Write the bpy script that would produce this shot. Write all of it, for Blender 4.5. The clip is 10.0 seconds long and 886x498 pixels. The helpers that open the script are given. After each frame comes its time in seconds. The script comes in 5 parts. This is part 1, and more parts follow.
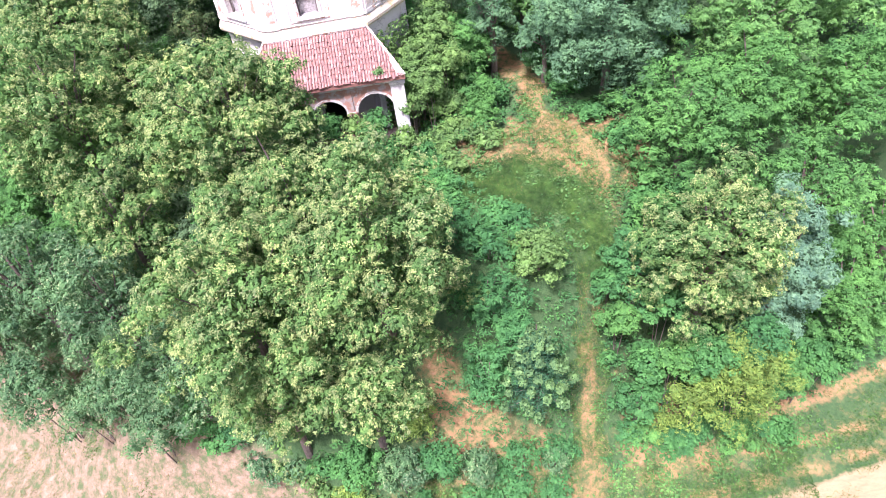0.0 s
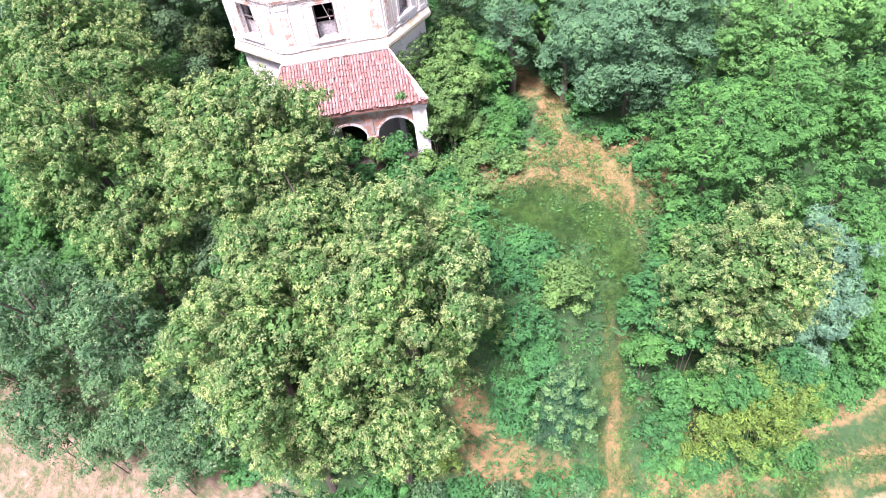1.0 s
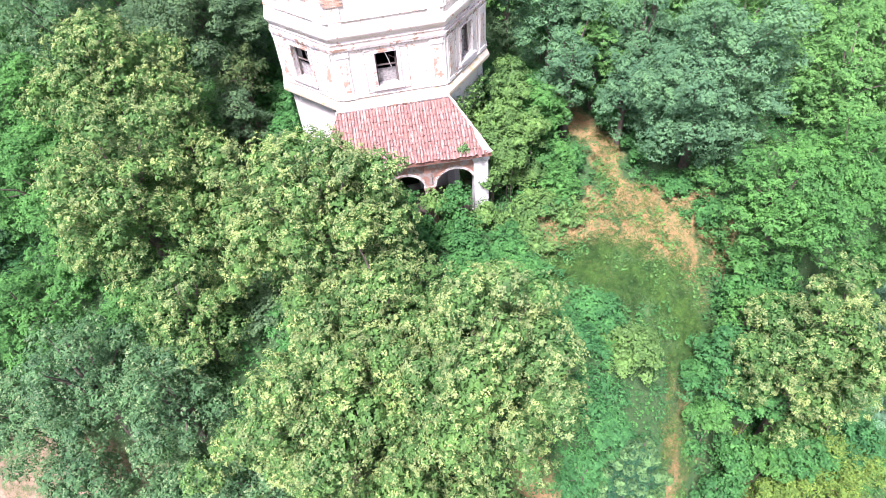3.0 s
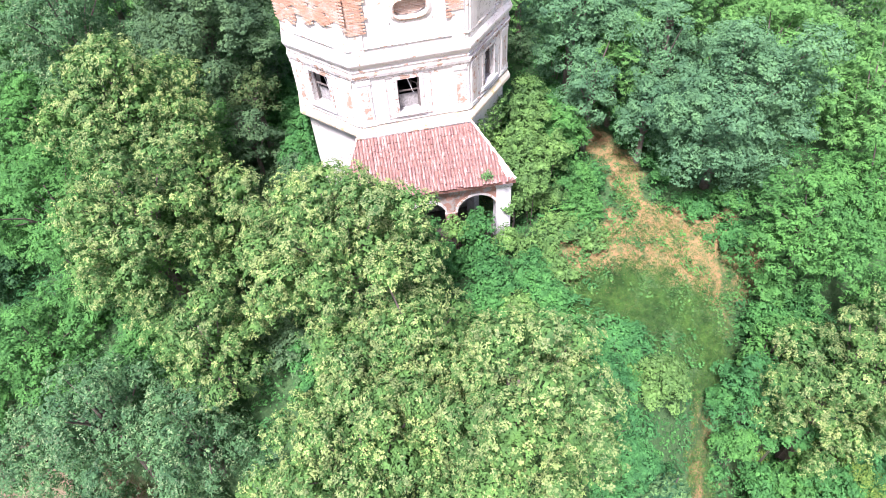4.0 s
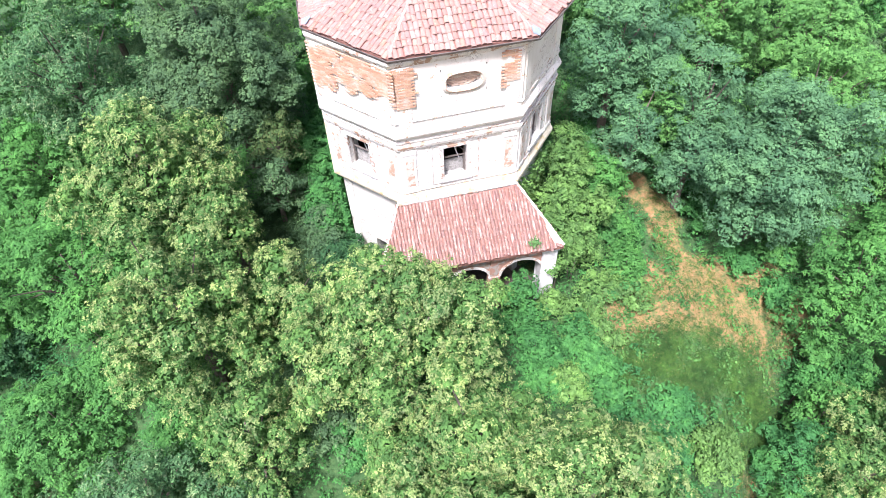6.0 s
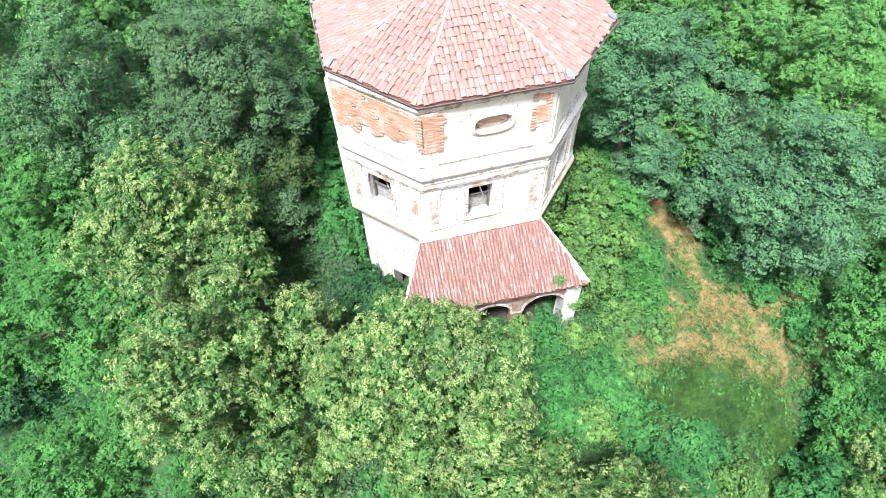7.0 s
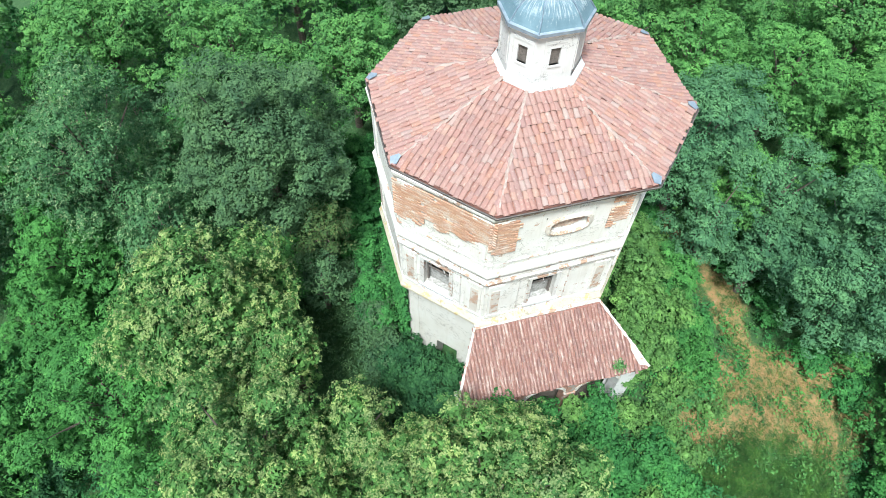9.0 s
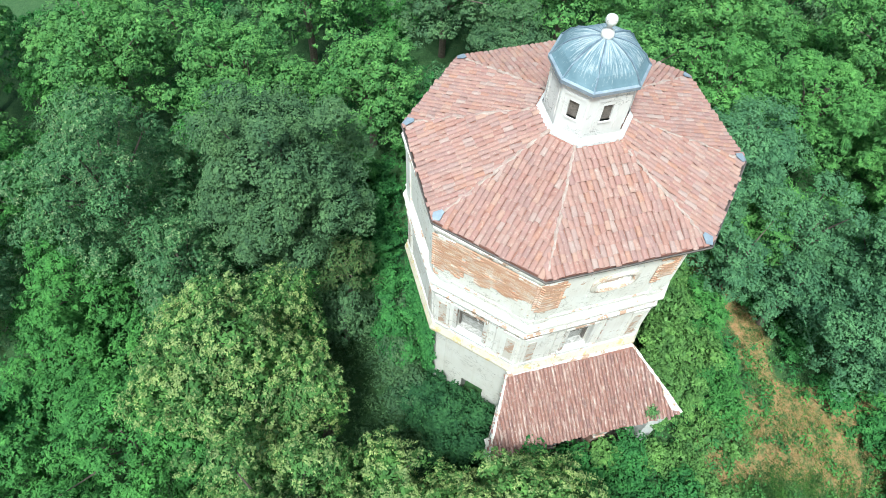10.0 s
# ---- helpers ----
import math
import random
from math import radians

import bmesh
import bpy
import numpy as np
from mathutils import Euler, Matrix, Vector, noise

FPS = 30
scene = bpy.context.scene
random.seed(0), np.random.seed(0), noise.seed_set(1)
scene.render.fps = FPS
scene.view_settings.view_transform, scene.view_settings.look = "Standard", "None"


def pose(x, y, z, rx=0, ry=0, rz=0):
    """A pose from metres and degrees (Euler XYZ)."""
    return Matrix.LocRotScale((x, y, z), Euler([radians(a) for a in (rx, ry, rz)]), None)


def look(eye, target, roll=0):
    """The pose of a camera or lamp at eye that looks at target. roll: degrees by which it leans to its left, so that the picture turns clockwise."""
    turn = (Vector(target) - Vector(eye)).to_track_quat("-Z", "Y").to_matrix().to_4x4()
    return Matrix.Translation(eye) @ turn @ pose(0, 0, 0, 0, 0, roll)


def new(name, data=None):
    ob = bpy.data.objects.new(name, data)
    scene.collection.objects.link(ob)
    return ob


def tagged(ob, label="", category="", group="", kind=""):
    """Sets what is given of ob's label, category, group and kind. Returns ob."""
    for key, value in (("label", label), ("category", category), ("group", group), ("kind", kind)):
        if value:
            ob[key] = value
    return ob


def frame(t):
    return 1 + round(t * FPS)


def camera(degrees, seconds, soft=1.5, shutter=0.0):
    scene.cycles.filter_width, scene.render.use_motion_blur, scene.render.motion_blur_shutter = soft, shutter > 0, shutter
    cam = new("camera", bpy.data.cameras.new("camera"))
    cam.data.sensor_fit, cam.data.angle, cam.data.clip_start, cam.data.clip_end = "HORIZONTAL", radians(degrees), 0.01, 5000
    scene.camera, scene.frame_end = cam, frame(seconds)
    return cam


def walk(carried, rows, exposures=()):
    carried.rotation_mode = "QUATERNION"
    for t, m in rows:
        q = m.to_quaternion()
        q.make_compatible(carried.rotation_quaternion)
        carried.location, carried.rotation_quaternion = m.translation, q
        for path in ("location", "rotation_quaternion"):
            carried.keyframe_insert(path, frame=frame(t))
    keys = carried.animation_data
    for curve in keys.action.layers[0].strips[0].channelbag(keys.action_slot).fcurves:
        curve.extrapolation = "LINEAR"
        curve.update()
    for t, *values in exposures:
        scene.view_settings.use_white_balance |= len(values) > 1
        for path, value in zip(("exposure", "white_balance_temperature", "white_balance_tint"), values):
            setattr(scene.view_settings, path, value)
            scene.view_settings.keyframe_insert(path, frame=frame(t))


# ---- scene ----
cam = camera(69.0, 10.0, soft=0.5)
PATH = [
    (0.0, 4.008, -37.350, 21.146, 45.543, 6.107, -7.146),
    (0.5, 3.352, -36.335, 21.775, 44.937, 5.839, -7.550),
    (1.0, 2.657, -35.368, 22.303, 44.480, 5.476, -7.828),
    (1.5, 1.858, -34.403, 22.837, 44.074, 5.044, -8.052),
    (2.0, 0.972, -33.282, 23.417, 43.506, 4.465, -8.055),
    (2.5, 0.126, -32.234, 23.918, 43.009, 3.888, -8.164),
    (4.0, -1.832, -29.093, 25.374, 41.227, 3.012, -9.321),
    (4.5, -2.403, -28.048, 25.834, 40.621, 2.688, -9.770),
    (5.0, -3.013, -26.833, 26.371, 39.929, 2.363, -10.267),
    (5.5, -3.536, -25.555, 26.918, 39.120, 2.098, -10.685),
    (7.0, -5.040, -21.682, 28.434, 36.650, 1.129, -12.073),
    (7.5, -5.531, -20.410, 28.827, 36.038, 0.838, -12.420),
    (8.0, -6.007, -19.113, 29.222, 35.461, 0.460, -12.638),
    (8.5, -6.607, -17.763, 29.624, 34.773, -0.101, -12.844),
    (9.0, -7.159, -16.431, 29.985, 34.118, -0.596, -13.004),
    (9.5, -7.718, -15.177, 30.301, 33.462, -1.153, -13.159),
    (10.0, -8.432, -13.654, 30.639, 32.742, -1.901, -13.349),
]
walk(cam, [(t, pose(x, y, z, rx, ry, rz)) for t, x, y, z, rx, ry, rz in PATH],
     exposures=[(0.0, 1.97, 6020, 40), (2.5, 1.95, 6030, 34), (5.5, 1.79, 6030, 23), (7.0, 1.70, 6000, 12), (7.5, 1.42, 5950, 6), (8.0, 1.39, 5930, 4), (9.0, 1.23, 5860, 0), (10.0, 1.15, 5820, -4)])

# ---- light ----
SUN_AZ, SUN_EL = radians(-121), radians(64)      # azimuth from +x towards +y
world = bpy.data.worlds.new("sky")
scene.world = world
world.use_nodes = True
wt = world.node_tree
sky = wt.nodes.new("ShaderNodeTexSky")
sky.sky_type, sky.sun_disc = "NISHITA", False
sky.sun_elevation, sky.sun_rotation = SUN_EL, radians(90) - SUN_AZ
sky.dust_density, sky.ozone_density, sky.air_density = 4.0, 1.0, 1.0
wt.links.new(sky.outputs[0], wt.nodes["Background"].inputs[0])
wt.nodes["Background"].inputs[1].default_value = 0.064
sun_dir = Vector((math.cos(SUN_EL) * math.cos(SUN_AZ), math.cos(SUN_EL) * math.sin(SUN_AZ), math.sin(SUN_EL)))
sun = new("sun", bpy.data.lights.new("sun", "SUN"))
sun.data.energy, sun.data.angle, sun.data.color = 3.15, radians(11), (1.0, 0.975, 0.94)
sun.matrix_world = look(sun_dir * 80, (0, 0, 0))


# ---- materials ----
def node_mat(name):
    m = bpy.data.materials.new(name)
    m.use_nodes = True
    t = m.node_tree
    return m, t, t.nodes["Principled BSDF"]


def add(t, kind, **sets):
    n = t.nodes.new(kind)
    for k, v in sets.items():
        if k in n.inputs:
            n.inputs[k].default_value = v
    return n


def ramp(t, src, stops):
    n = t.nodes.new("ShaderNodeValToRGB")
    while len(n.color_ramp.elements) < len(stops):
        n.color_ramp.elements.new(0.5)
    for e, (p, c) in zip(n.color_ramp.elements, stops):
        e.position, e.color = p, (*c, 1) if len(c) == 3 else c
    t.links.new(src, n.inputs[0])
    return n


def coords(t, scale=(1, 1, 1)):
    c = t.nodes.new("ShaderNodeTexCoord")
    m = t.nodes.new("ShaderNodeMapping")
    m.inputs["Scale"].default_value = scale
    t.links.new(c.outputs["Object"], m.inputs[0])
    return m.outputs[0]


def noise_tex(t, vec, scale, detail=5, rough=0.6):
    n = t.nodes.new("ShaderNodeTexNoise")
    n.inputs["Scale"].default_value, n.inputs["Detail"].default_value, n.inputs["Roughness"].default_value = scale, detail, rough
    t.links.new(vec, n.inputs["Vector"])
    return n.outputs["Fac"]


def mix(t, fac, a, b, mode="MIX"):
    n = t.nodes.new("ShaderNodeMix")
    n.data_type, n.blend_type = "RGBA", mode
    for sock, v in ((0, fac), (6, a), (7, b)):
        if isinstance(v, (tuple, float, int)):
            n.inputs[sock].default_value = (*v, 1) if isinstance(v, tuple) and len(v) == 3 else v
        else:
            t.links.new(v, n.inputs[sock])
    return n.outputs[2]


def bump(t, p, height, strength, dist=0.02):
    b = t.nodes.new("ShaderNodeBump")
    b.inputs["Strength"].default_value, b.inputs["Distance"].default_value = strength, dist
    t.links.new(height, b.inputs["Height"])
    t.links.new(b.outputs[0], p.inputs["Normal"])


def plaster(name, base, stain, peel, peel_at, streak=0.5):
    """Old lime plaster: broad stains, thin run-off streaks, peeled spots."""
    m, t, p = node_mat(name)
    v = coords(t)
    broad = ramp(t, noise_tex(t, v, 0.9, 6), [(0.35, (0, 0, 0)), (0.72, (1, 1, 1))])
    runs = ramp(t, noise_tex(t, coords(t, (5, 5, 0.5)), 1.0, 6, 0.7), [(0.5, (0, 0, 0)), (0.75, (1, 1, 1))])
    spots = ramp(t, noise_tex(t, v, 2.3, 9, 0.72), [(peel_at, (0, 0, 0)), (peel_at + 0.03, (1, 1, 1))])
    c = mix(t, broad.outputs[0], base, tuple(0.6 * a + 0.4 * b for a, b in zip(base, stain)))
    scaled = add(t, "ShaderNodeMath")
    scaled.operation = "MULTIPLY"
    t.links.new(runs.outputs[0], scaled.inputs[0])
    scaled.inputs[1].default_value = streak
    c = mix(t, scaled.outputs[0], c, stain)
    c = mix(t, spots.outputs[0], c, peel)
    # hairline cracks, in places only
    near = ramp(t, noise_tex(t, coords(t, (1, 1, 1.6)), 1.5, 8, 0.62), [(0.488, (0, 0, 0)), (0.498, (1, 1, 1)), (0.502, (1, 1, 1)), (0.512, (0, 0, 0))])
    where = ramp(t, noise_tex(t, v, 0.7, 3), [(0.46, (0, 0, 0)), (0.58, (0.85, 0.85, 0.85))])
    c = mix(t, mix(t, 1.0, near.outputs[0], where.outputs[0], "MULTIPLY"), c, tuple(0.45 * a for a in stain))
    t.links.new(c, p.inputs["Base Color"])
    p.inputs["Roughness"].default_value = 0.92
    bump(t, p, noise_tex(t, v, 14, 8, 0.7), 0.5, 0.03)
    return m


M_PLASTER = plaster("white_plaster", (0.76, 0.735, 0.685), (0.50, 0.43, 0.335), (0.45, 0.31, 0.21), 0.61, 0.36)
M_LOWER = plaster("grey_plaster", (0.70, 0.68, 0.63), (0.52, 0.47, 0.39), (0.44, 0.36, 0.27), 0.66, 0.4)
M_LEDGE = plaster("ochre_ledge", (0.62, 0.57, 0.45), (0.42, 0.33, 0.21), (0.54, 0.42, 0.21), 0.54, 0.35)
M_TRIM = plaster("trim_plaster", (0.68, 0.655, 0.61), (0.33, 0.27, 0.21), (0.36, 0.235, 0.165), 0.54, 0.45)
M_ARCADE = plaster("arcade_plaster", (0.42, 0.37, 0.33), (0.26, 0.21, 0.18), (0.36, 0.20, 0.145), 0.47)
M_PEEL = plaster("peeled_pilaster", (0.62, 0.57, 0.50), (0.42, 0.33, 0.25), (0.46, 0.30, 0.21), 0.52)
M_WHITE = plaster("limewash", (0.70, 0.69, 0.67), (0.50, 0.47, 0.43), (0.53, 0.49, 0.44), 0.72, 0.25)
# near-black colour that puts the gloom of unlit rooms into their surfaces
M_DARK = plaster("unlit_interior", (0.075, 0.068, 0.06), (0.05, 0.045, 0.04), (0.06, 0.05, 0.045), 0.6)


def per_piece(name, colours, rough=0.85, island=False, dirt=(0.10, 0.08, 0.07), dirt_amt=0.6, fine=30, blot=1.7, lichen=0.0, streaks=None):
    m, t, p = node_mat(name)
    if island:
        r = t.nodes.new("ShaderNodeNewGeometry").outputs["Random Per Island"]
    else:
        r = t.nodes.new("ShaderNodeObjectInfo").outputs["Random"]
    n = len(colours)
    rr = ramp(t, r, [(i / (n - 1), c) for i, c in enumerate(colours)])
    g = t.nodes.new("ShaderNodeNewGeometry")
    nz = ramp(t, noise_tex(t, g.outputs["Position"], blot, 7, 0.7), [(0.5, (0, 0, 0)), (0.78, (dirt_amt,) * 3)])
    c = mix(t, nz.outputs[0], rr.outputs[0], dirt)
    if streaks:
        long = t.nodes.new("ShaderNodeVectorMath")
        long.operation = "MULTIPLY"
        long.inputs[1].default_value = (9.0, 1.6, 1.6)
        t.links.new(g.outputs["Position"], long.inputs[0])
        sf = ramp(t, noise_tex(t, long.outputs[0], 1.0, 5, 0.65), [(0.34, (0.45, 0.45, 0.45)), (0.48, (0, 0, 0)), (0.54, (0, 0, 0)), (0.68, (0.8, 0.8, 0.8))])
        sc = ramp(t, noise_tex(t, long.outputs[0], 1.0, 5, 0.65), [(0.49, (0.11, 0.065, 0.06)), (0.53, streaks)])
        c = mix(t, sf.outputs[0], c, sc.outputs[0])
    if lichen:
        spots = ramp(t, noise_tex(t, g.outputs["Position"], 8, 7, 0.75), [(0.53, (0, 0, 0)), (0.70, (lichen,) * 3)])
        c = mix(t, spots.outputs[0], c, (0.55, 0.48, 0.40))
    t.links.new(c, p.inputs["Base Color"])
    p.inputs["Roughness"].default_value = rough
    bump(t, p, noise_tex(t, g.outputs["Position"], fine, 5), 0.4, 0.01)
    return m


TILE_COLS = [(0.30, 0.185, 0.16), (0.312, 0.172, 0.143), (0.336, 0.198, 0.166), (0.288, 0.150, 0.124), (0.344, 0.185, 0.133), (0.320, 0.198, 0.175), (0.296, 0.159, 0.138), (0.360, 0.224, 0.175), (0.272, 0.159, 0.143), (0.350, 0.255, 0.225), (0.304, 0.163, 0.129), (0.270, 0.163, 0.145), (0.328, 0.185, 0.152)]
PORCH_COLS = [(0.250, 0.125, 0.103), (0.280, 0.152, 0.126), (0.215, 0.108, 0.092), (0.310, 0.190, 0.160), (0.240, 0.118, 0.095), (0.270, 0.140, 0.112), (0.200, 0.110, 0.098), (0.295, 0.160, 0.125)]
M_TILE = per_piece("terracotta_tile", TILE_COLS, dirt=(0.20, 0.145, 0.13), dirt_amt=0.45, blot=2.4, lichen=0.4)
M_TILE_J = per_piece("terracotta_tile_joined", TILE_COLS, island=True, dirt=(0.20, 0.145, 0.13), dirt_amt=0.45, blot=2.4, lichen=0.4)
M_PTILE = per_piece("old_terracotta_tile", PORCH_COLS, dirt=(0.15, 0.10, 0.09), dirt_amt=0.6, blot=5.0, lichen=0.6, streaks=(0.52, 0.41, 0.36))
M_PTILE_J = per_piece("old_terracotta_tile_joined", PORCH_COLS, island=True, dirt=(0.15, 0.10, 0.09), dirt_amt=0.6, blot=5.0, lichen=0.6, streaks=(0.52, 0.41, 0.36))
M_BRICK = per_piece("orange_brick", [(0.47, 0.265, 0.165), (0.51, 0.32, 0.21), (0.43, 0.225, 0.14), (0.57, 0.43, 0.33), (0.47, 0.26, 0.17)], island=True, dirt=(0.590, 0.533, 0.467), dirt_amt=1.0)
M_PBRICK = per_piece("brown_brick", [(0.42, 0.29, 0.22), (0.50, 0.38, 0.30), (0.36, 0.25, 0.19), (0.56, 0.47, 0.39)], island=True, dirt=(0.5, 0.45, 0.4), dirt_amt=0.6)


def simple(name, c1, c2, scale, rough=0.8, metal=0.0, bmp=0.3):
    m, t, p = node_mat(name)
    v = coords(t)
    f = ramp(t, noise_tex(t, v, scale, 7, 0.65), [(0.35, c1), (0.68, c2)])
    t.links.new(f.outputs[0], p.inputs["Base Color"])
    p.inputs["Roughness"].default_value, p.inputs["Metallic"].default_value = rough, metal
    bump(t, p, noise_tex(t, v, scale * 6, 5), bmp, 0.02)
    return m


M_MORTAR = simple("hip_mortar", (0.30, 0.215, 0.18), (0.42, 0.34, 0.30), 5)
M_UNDER = simple("tile_underlay", (0.22, 0.10, 0.08), (0.30, 0.15, 0.11), 4)
M_LEAD = simple("lead_flashing", (0.19, 0.235, 0.285), (0.29, 0.34, 0.39), 4, 0.55, 0.2)
M_BOARD = simple("dusty_board", (0.19, 0.18, 0.165), (0.46, 0.445, 0.42), 9)
M_WOOD = simple("weathered_wood", (0.085, 0.07, 0.06), (0.19, 0.165, 0.145), 9)
M_BARK = simple("bark", (0.09, 0.07, 0.055), (0.17, 0.14, 0.11), 6, 0.95, 0.0, 0.8)
M_IRON = simple("gutter_metal", (0.10, 0.09, 0.09), (0.20, 0.17, 0.15), 6, 0.6, 0.4)


def dome_metal(cx, cy, ztop):
    """Dull grey-green sheet; pale droppings and run-off fan down from the finial and thin out below."""
    m, t, p = node_mat("dome_sheet")
    v = coords(t)
    base = ramp(t, noise_tex(t, v, 1.6, 7), [(0.3, (0.095, 0.155, 0.19)), (0.7, (0.155, 0.23, 0.27))])
    sep = t.nodes.new("ShaderNodeSeparateXYZ")
    t.links.new(v, sep.inputs[0])

    def calc(op, a, b):
        n = t.nodes.new("ShaderNodeMath")
        n.operation = op
        for k, q in enumerate((a, b)):
            if isinstance(q, float):
                n.inputs[k].default_value = q
            else:
                t.links.new(q, n.inputs[k])
        return n.outputs[0]

    turn = calc("ARCTAN2", calc("SUBTRACT", sep.outputs[1], cy), calc("SUBTRACT", sep.outputs[0], cx))
    fan = t.nodes.new("ShaderNodeCombineXYZ")
    t.links.new(calc("MULTIPLY", turn, 17.0), fan.inputs[0])
    t.links.new(calc("MULTIPLY", sep.outputs[2], 3.2), fan.inputs[1])
    thin = calc("MULTIPLY", calc("SUBTRACT", sep.outputs[2], ztop), 0.22)
    runs = ramp(t, calc("ADD", noise_tex(t, fan.outputs[0], 1.0, 7, 0.7), thin), [(0.41, (0, 0, 0)), (0.60, (0.72, 0.72, 0.72))])
    c = mix(t, runs.outputs[0], base.outputs[0], (0.50, 0.52, 0.52))
    t.links.new(c, p.inputs["Base Color"])
    p.inputs["Roughness"].default_value, p.inputs["Metallic"].default_value = 0.72, 0.0
    p.inputs["Specular IOR Level"].default_value = 0.3
    bump(t, p, noise_tex(t, v, 5, 4), 0.25, 0.03)
    return m


M_DOME = dome_metal(0.13, 0.05, 18.43)
M_SEAM = simple("dome_seam", (0.14, 0.19, 0.24), (0.24, 0.30, 0.36), 5, 0.5, 0.3)


def leaf_mat(name, cols, gloss=0.65, trans=0.14):
    cols = [tuple(0.76 * v for v in c) for c in cols]
    m = bpy.data.materials.new(name)
    m.use_nodes = True
    t = m.node_tree
    p = t.nodes["Principled BSDF"]
    g = t.nodes.new("ShaderNodeNewGeometry")
    n = len(cols)
    rr = ramp(t, g.outputs["Random Per Island"], [(i / (n - 1), c) for i, c in enumerate(cols)])
    broad = ramp(t, noise_tex(t, g.outputs["Position"], 0.45, 4), [(0.3, (0.72, 0.76, 0.8)), (0.7, (1.25, 1.2, 1.05))])
    shoots = ramp(t, noise_tex(t, g.outputs["Position"], 2.6, 2), [(0.34, (0.72, 0.75, 0.78)), (0.66, (1.36, 1.33, 1.2))])
    c = mix(t, 1.0, rr.outputs[0], broad.outputs[0], "MULTIPLY")
    c = mix(t, 1.0, c, shoots.outputs[0], "MULTIPLY")
    t.links.new(c, p.inputs["Base Color"])
    p.inputs["Roughness"].default_value = gloss
    p.inputs["Specular IOR Level"].default_value = 0.06
    tr = t.nodes.new("ShaderNodeBsdfTranslucent")
    tc = mix(t, 1.0, c, (0.85, 1.25, 0.5), "MULTIPLY")
    t.links.new(tc, tr.inputs[0])
    ms = t.nodes.new("ShaderNodeMixShader")
    ms.inputs[0].default_value = trans
    t.links.new(p.outputs[0], ms.inputs[1])
    t.links.new(tr.outputs[0], ms.inputs[2])
    t.links.new(ms.outputs[0], t.nodes["Material Output"].inputs[0])
    return m


LEAF = {
    "linden": leaf_mat("linden_leaf", [(0.094, 0.212, 0.064), (0.106, 0.234, 0.072), (0.122, 0.254, 0.080), (0.099, 0.222, 0.066)]),
    "bract": leaf_mat("linden_bract", [(0.275, 0.372, 0.145), (0.230, 0.330, 0.120), (0.345, 0.425, 0.195)]),
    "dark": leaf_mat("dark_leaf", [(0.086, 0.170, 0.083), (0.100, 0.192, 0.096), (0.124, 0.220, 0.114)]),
    "bright": leaf_mat("acacia_leaf", [(0.074, 0.226, 0.060), (0.090, 0.258, 0.072), (0.110, 0.285, 0.085)]),
    "teal": leaf_mat("teal_leaf", [(0.054, 0.190, 0.066), (0.064, 0.218, 0.077), (0.080, 0.245, 0.084)]),
    "grey": leaf_mat("greygreen_leaf", [(0.074, 0.182, 0.078), (0.097, 0.220, 0.100), (0.134, 0.268, 0.130)]),
    "willow": leaf_mat("willow_leaf", [(0.11, 0.245, 0.15), (0.135, 0.29, 0.18), (0.17, 0.33, 0.21)]),
    "yellow": leaf_mat("yellow_leaf", [(0.175, 0.30, 0.068), (0.14, 0.265, 0.066), (0.25, 0.36, 0.080)]),
    "ivy": leaf_mat("ivy_leaf", [(0.054, 0.186, 0.055), (0.071, 0.227, 0.070), (0.092, 0.265, 0.085)]),
    "vine": leaf_mat("vine_leaf", [(0.11, 0.23, 0.066), (0.14, 0.285, 0.085), (0.185, 0.335, 0.118)]),
    "pine": leaf_mat("pine_needle", [(0.055, 0.165, 0.085), (0.068, 0.195, 0.10)]),
    "weed": leaf_mat("weed_leaf", [(0.085, 0.235, 0.068), (0.105, 0.265, 0.08), (0.145, 0.295, 0.095)]),
    "blue": leaf_mat("bluegreen_leaf", [(0.098, 0.226, 0.116), (0.113, 0.254, 0.131), (0.132, 0.280, 0.148)]),
    "silver": leaf_mat("silver_leaf", [(0.16, 0.27, 0.13), (0.21, 0.32, 0.17), (0.26, 0.36, 0.20)]),
    "fresh": leaf_mat("young_acacia_leaf", [(0.108, 0.285, 0.080), (0.132, 0.325, 0.096), (0.165, 0.36, 0.115)]),
    # ivy leaf at about half brightness, with shade put into its colour
    "hedera": leaf_mat("shaded_ivy_leaf", [(0.036, 0.105, 0.046), (0.048, 0.132, 0.056), (0.066, 0.165, 0.070)]),
    "oak": leaf_mat("oak_leaf", [(0.098, 0.255, 0.080), (0.120, 0.288, 0.092), (0.158, 0.328, 0.106)]),
    "candle": leaf_mat("pine_shoot", [(0.135, 0.29, 0.115), (0.18, 0.34, 0.14)]),
    "rust": leaf_mat("rust_leaf", [(0.080, 0.119, 0.050), (0.061, 0.130, 0.050), (0.102, 0.130, 0.060)]),
}


# ---- mesh helpers ----
def part(name, bm, material, parent=None, label="", smooth=False):
    """Links a bmesh as one mesh object under a thing or a part."""
    me = bpy.data.meshes.new(name)
    bm.to_mesh(me)
    bm.free()
    me.materials.append(material)
    if smooth:
        me.polygons.foreach_set("use_smooth", [True] * len(me.polygons))
    ob = new(name, me)
    ob.parent = parent
    if label:
        tagged(ob, label)
    return ob


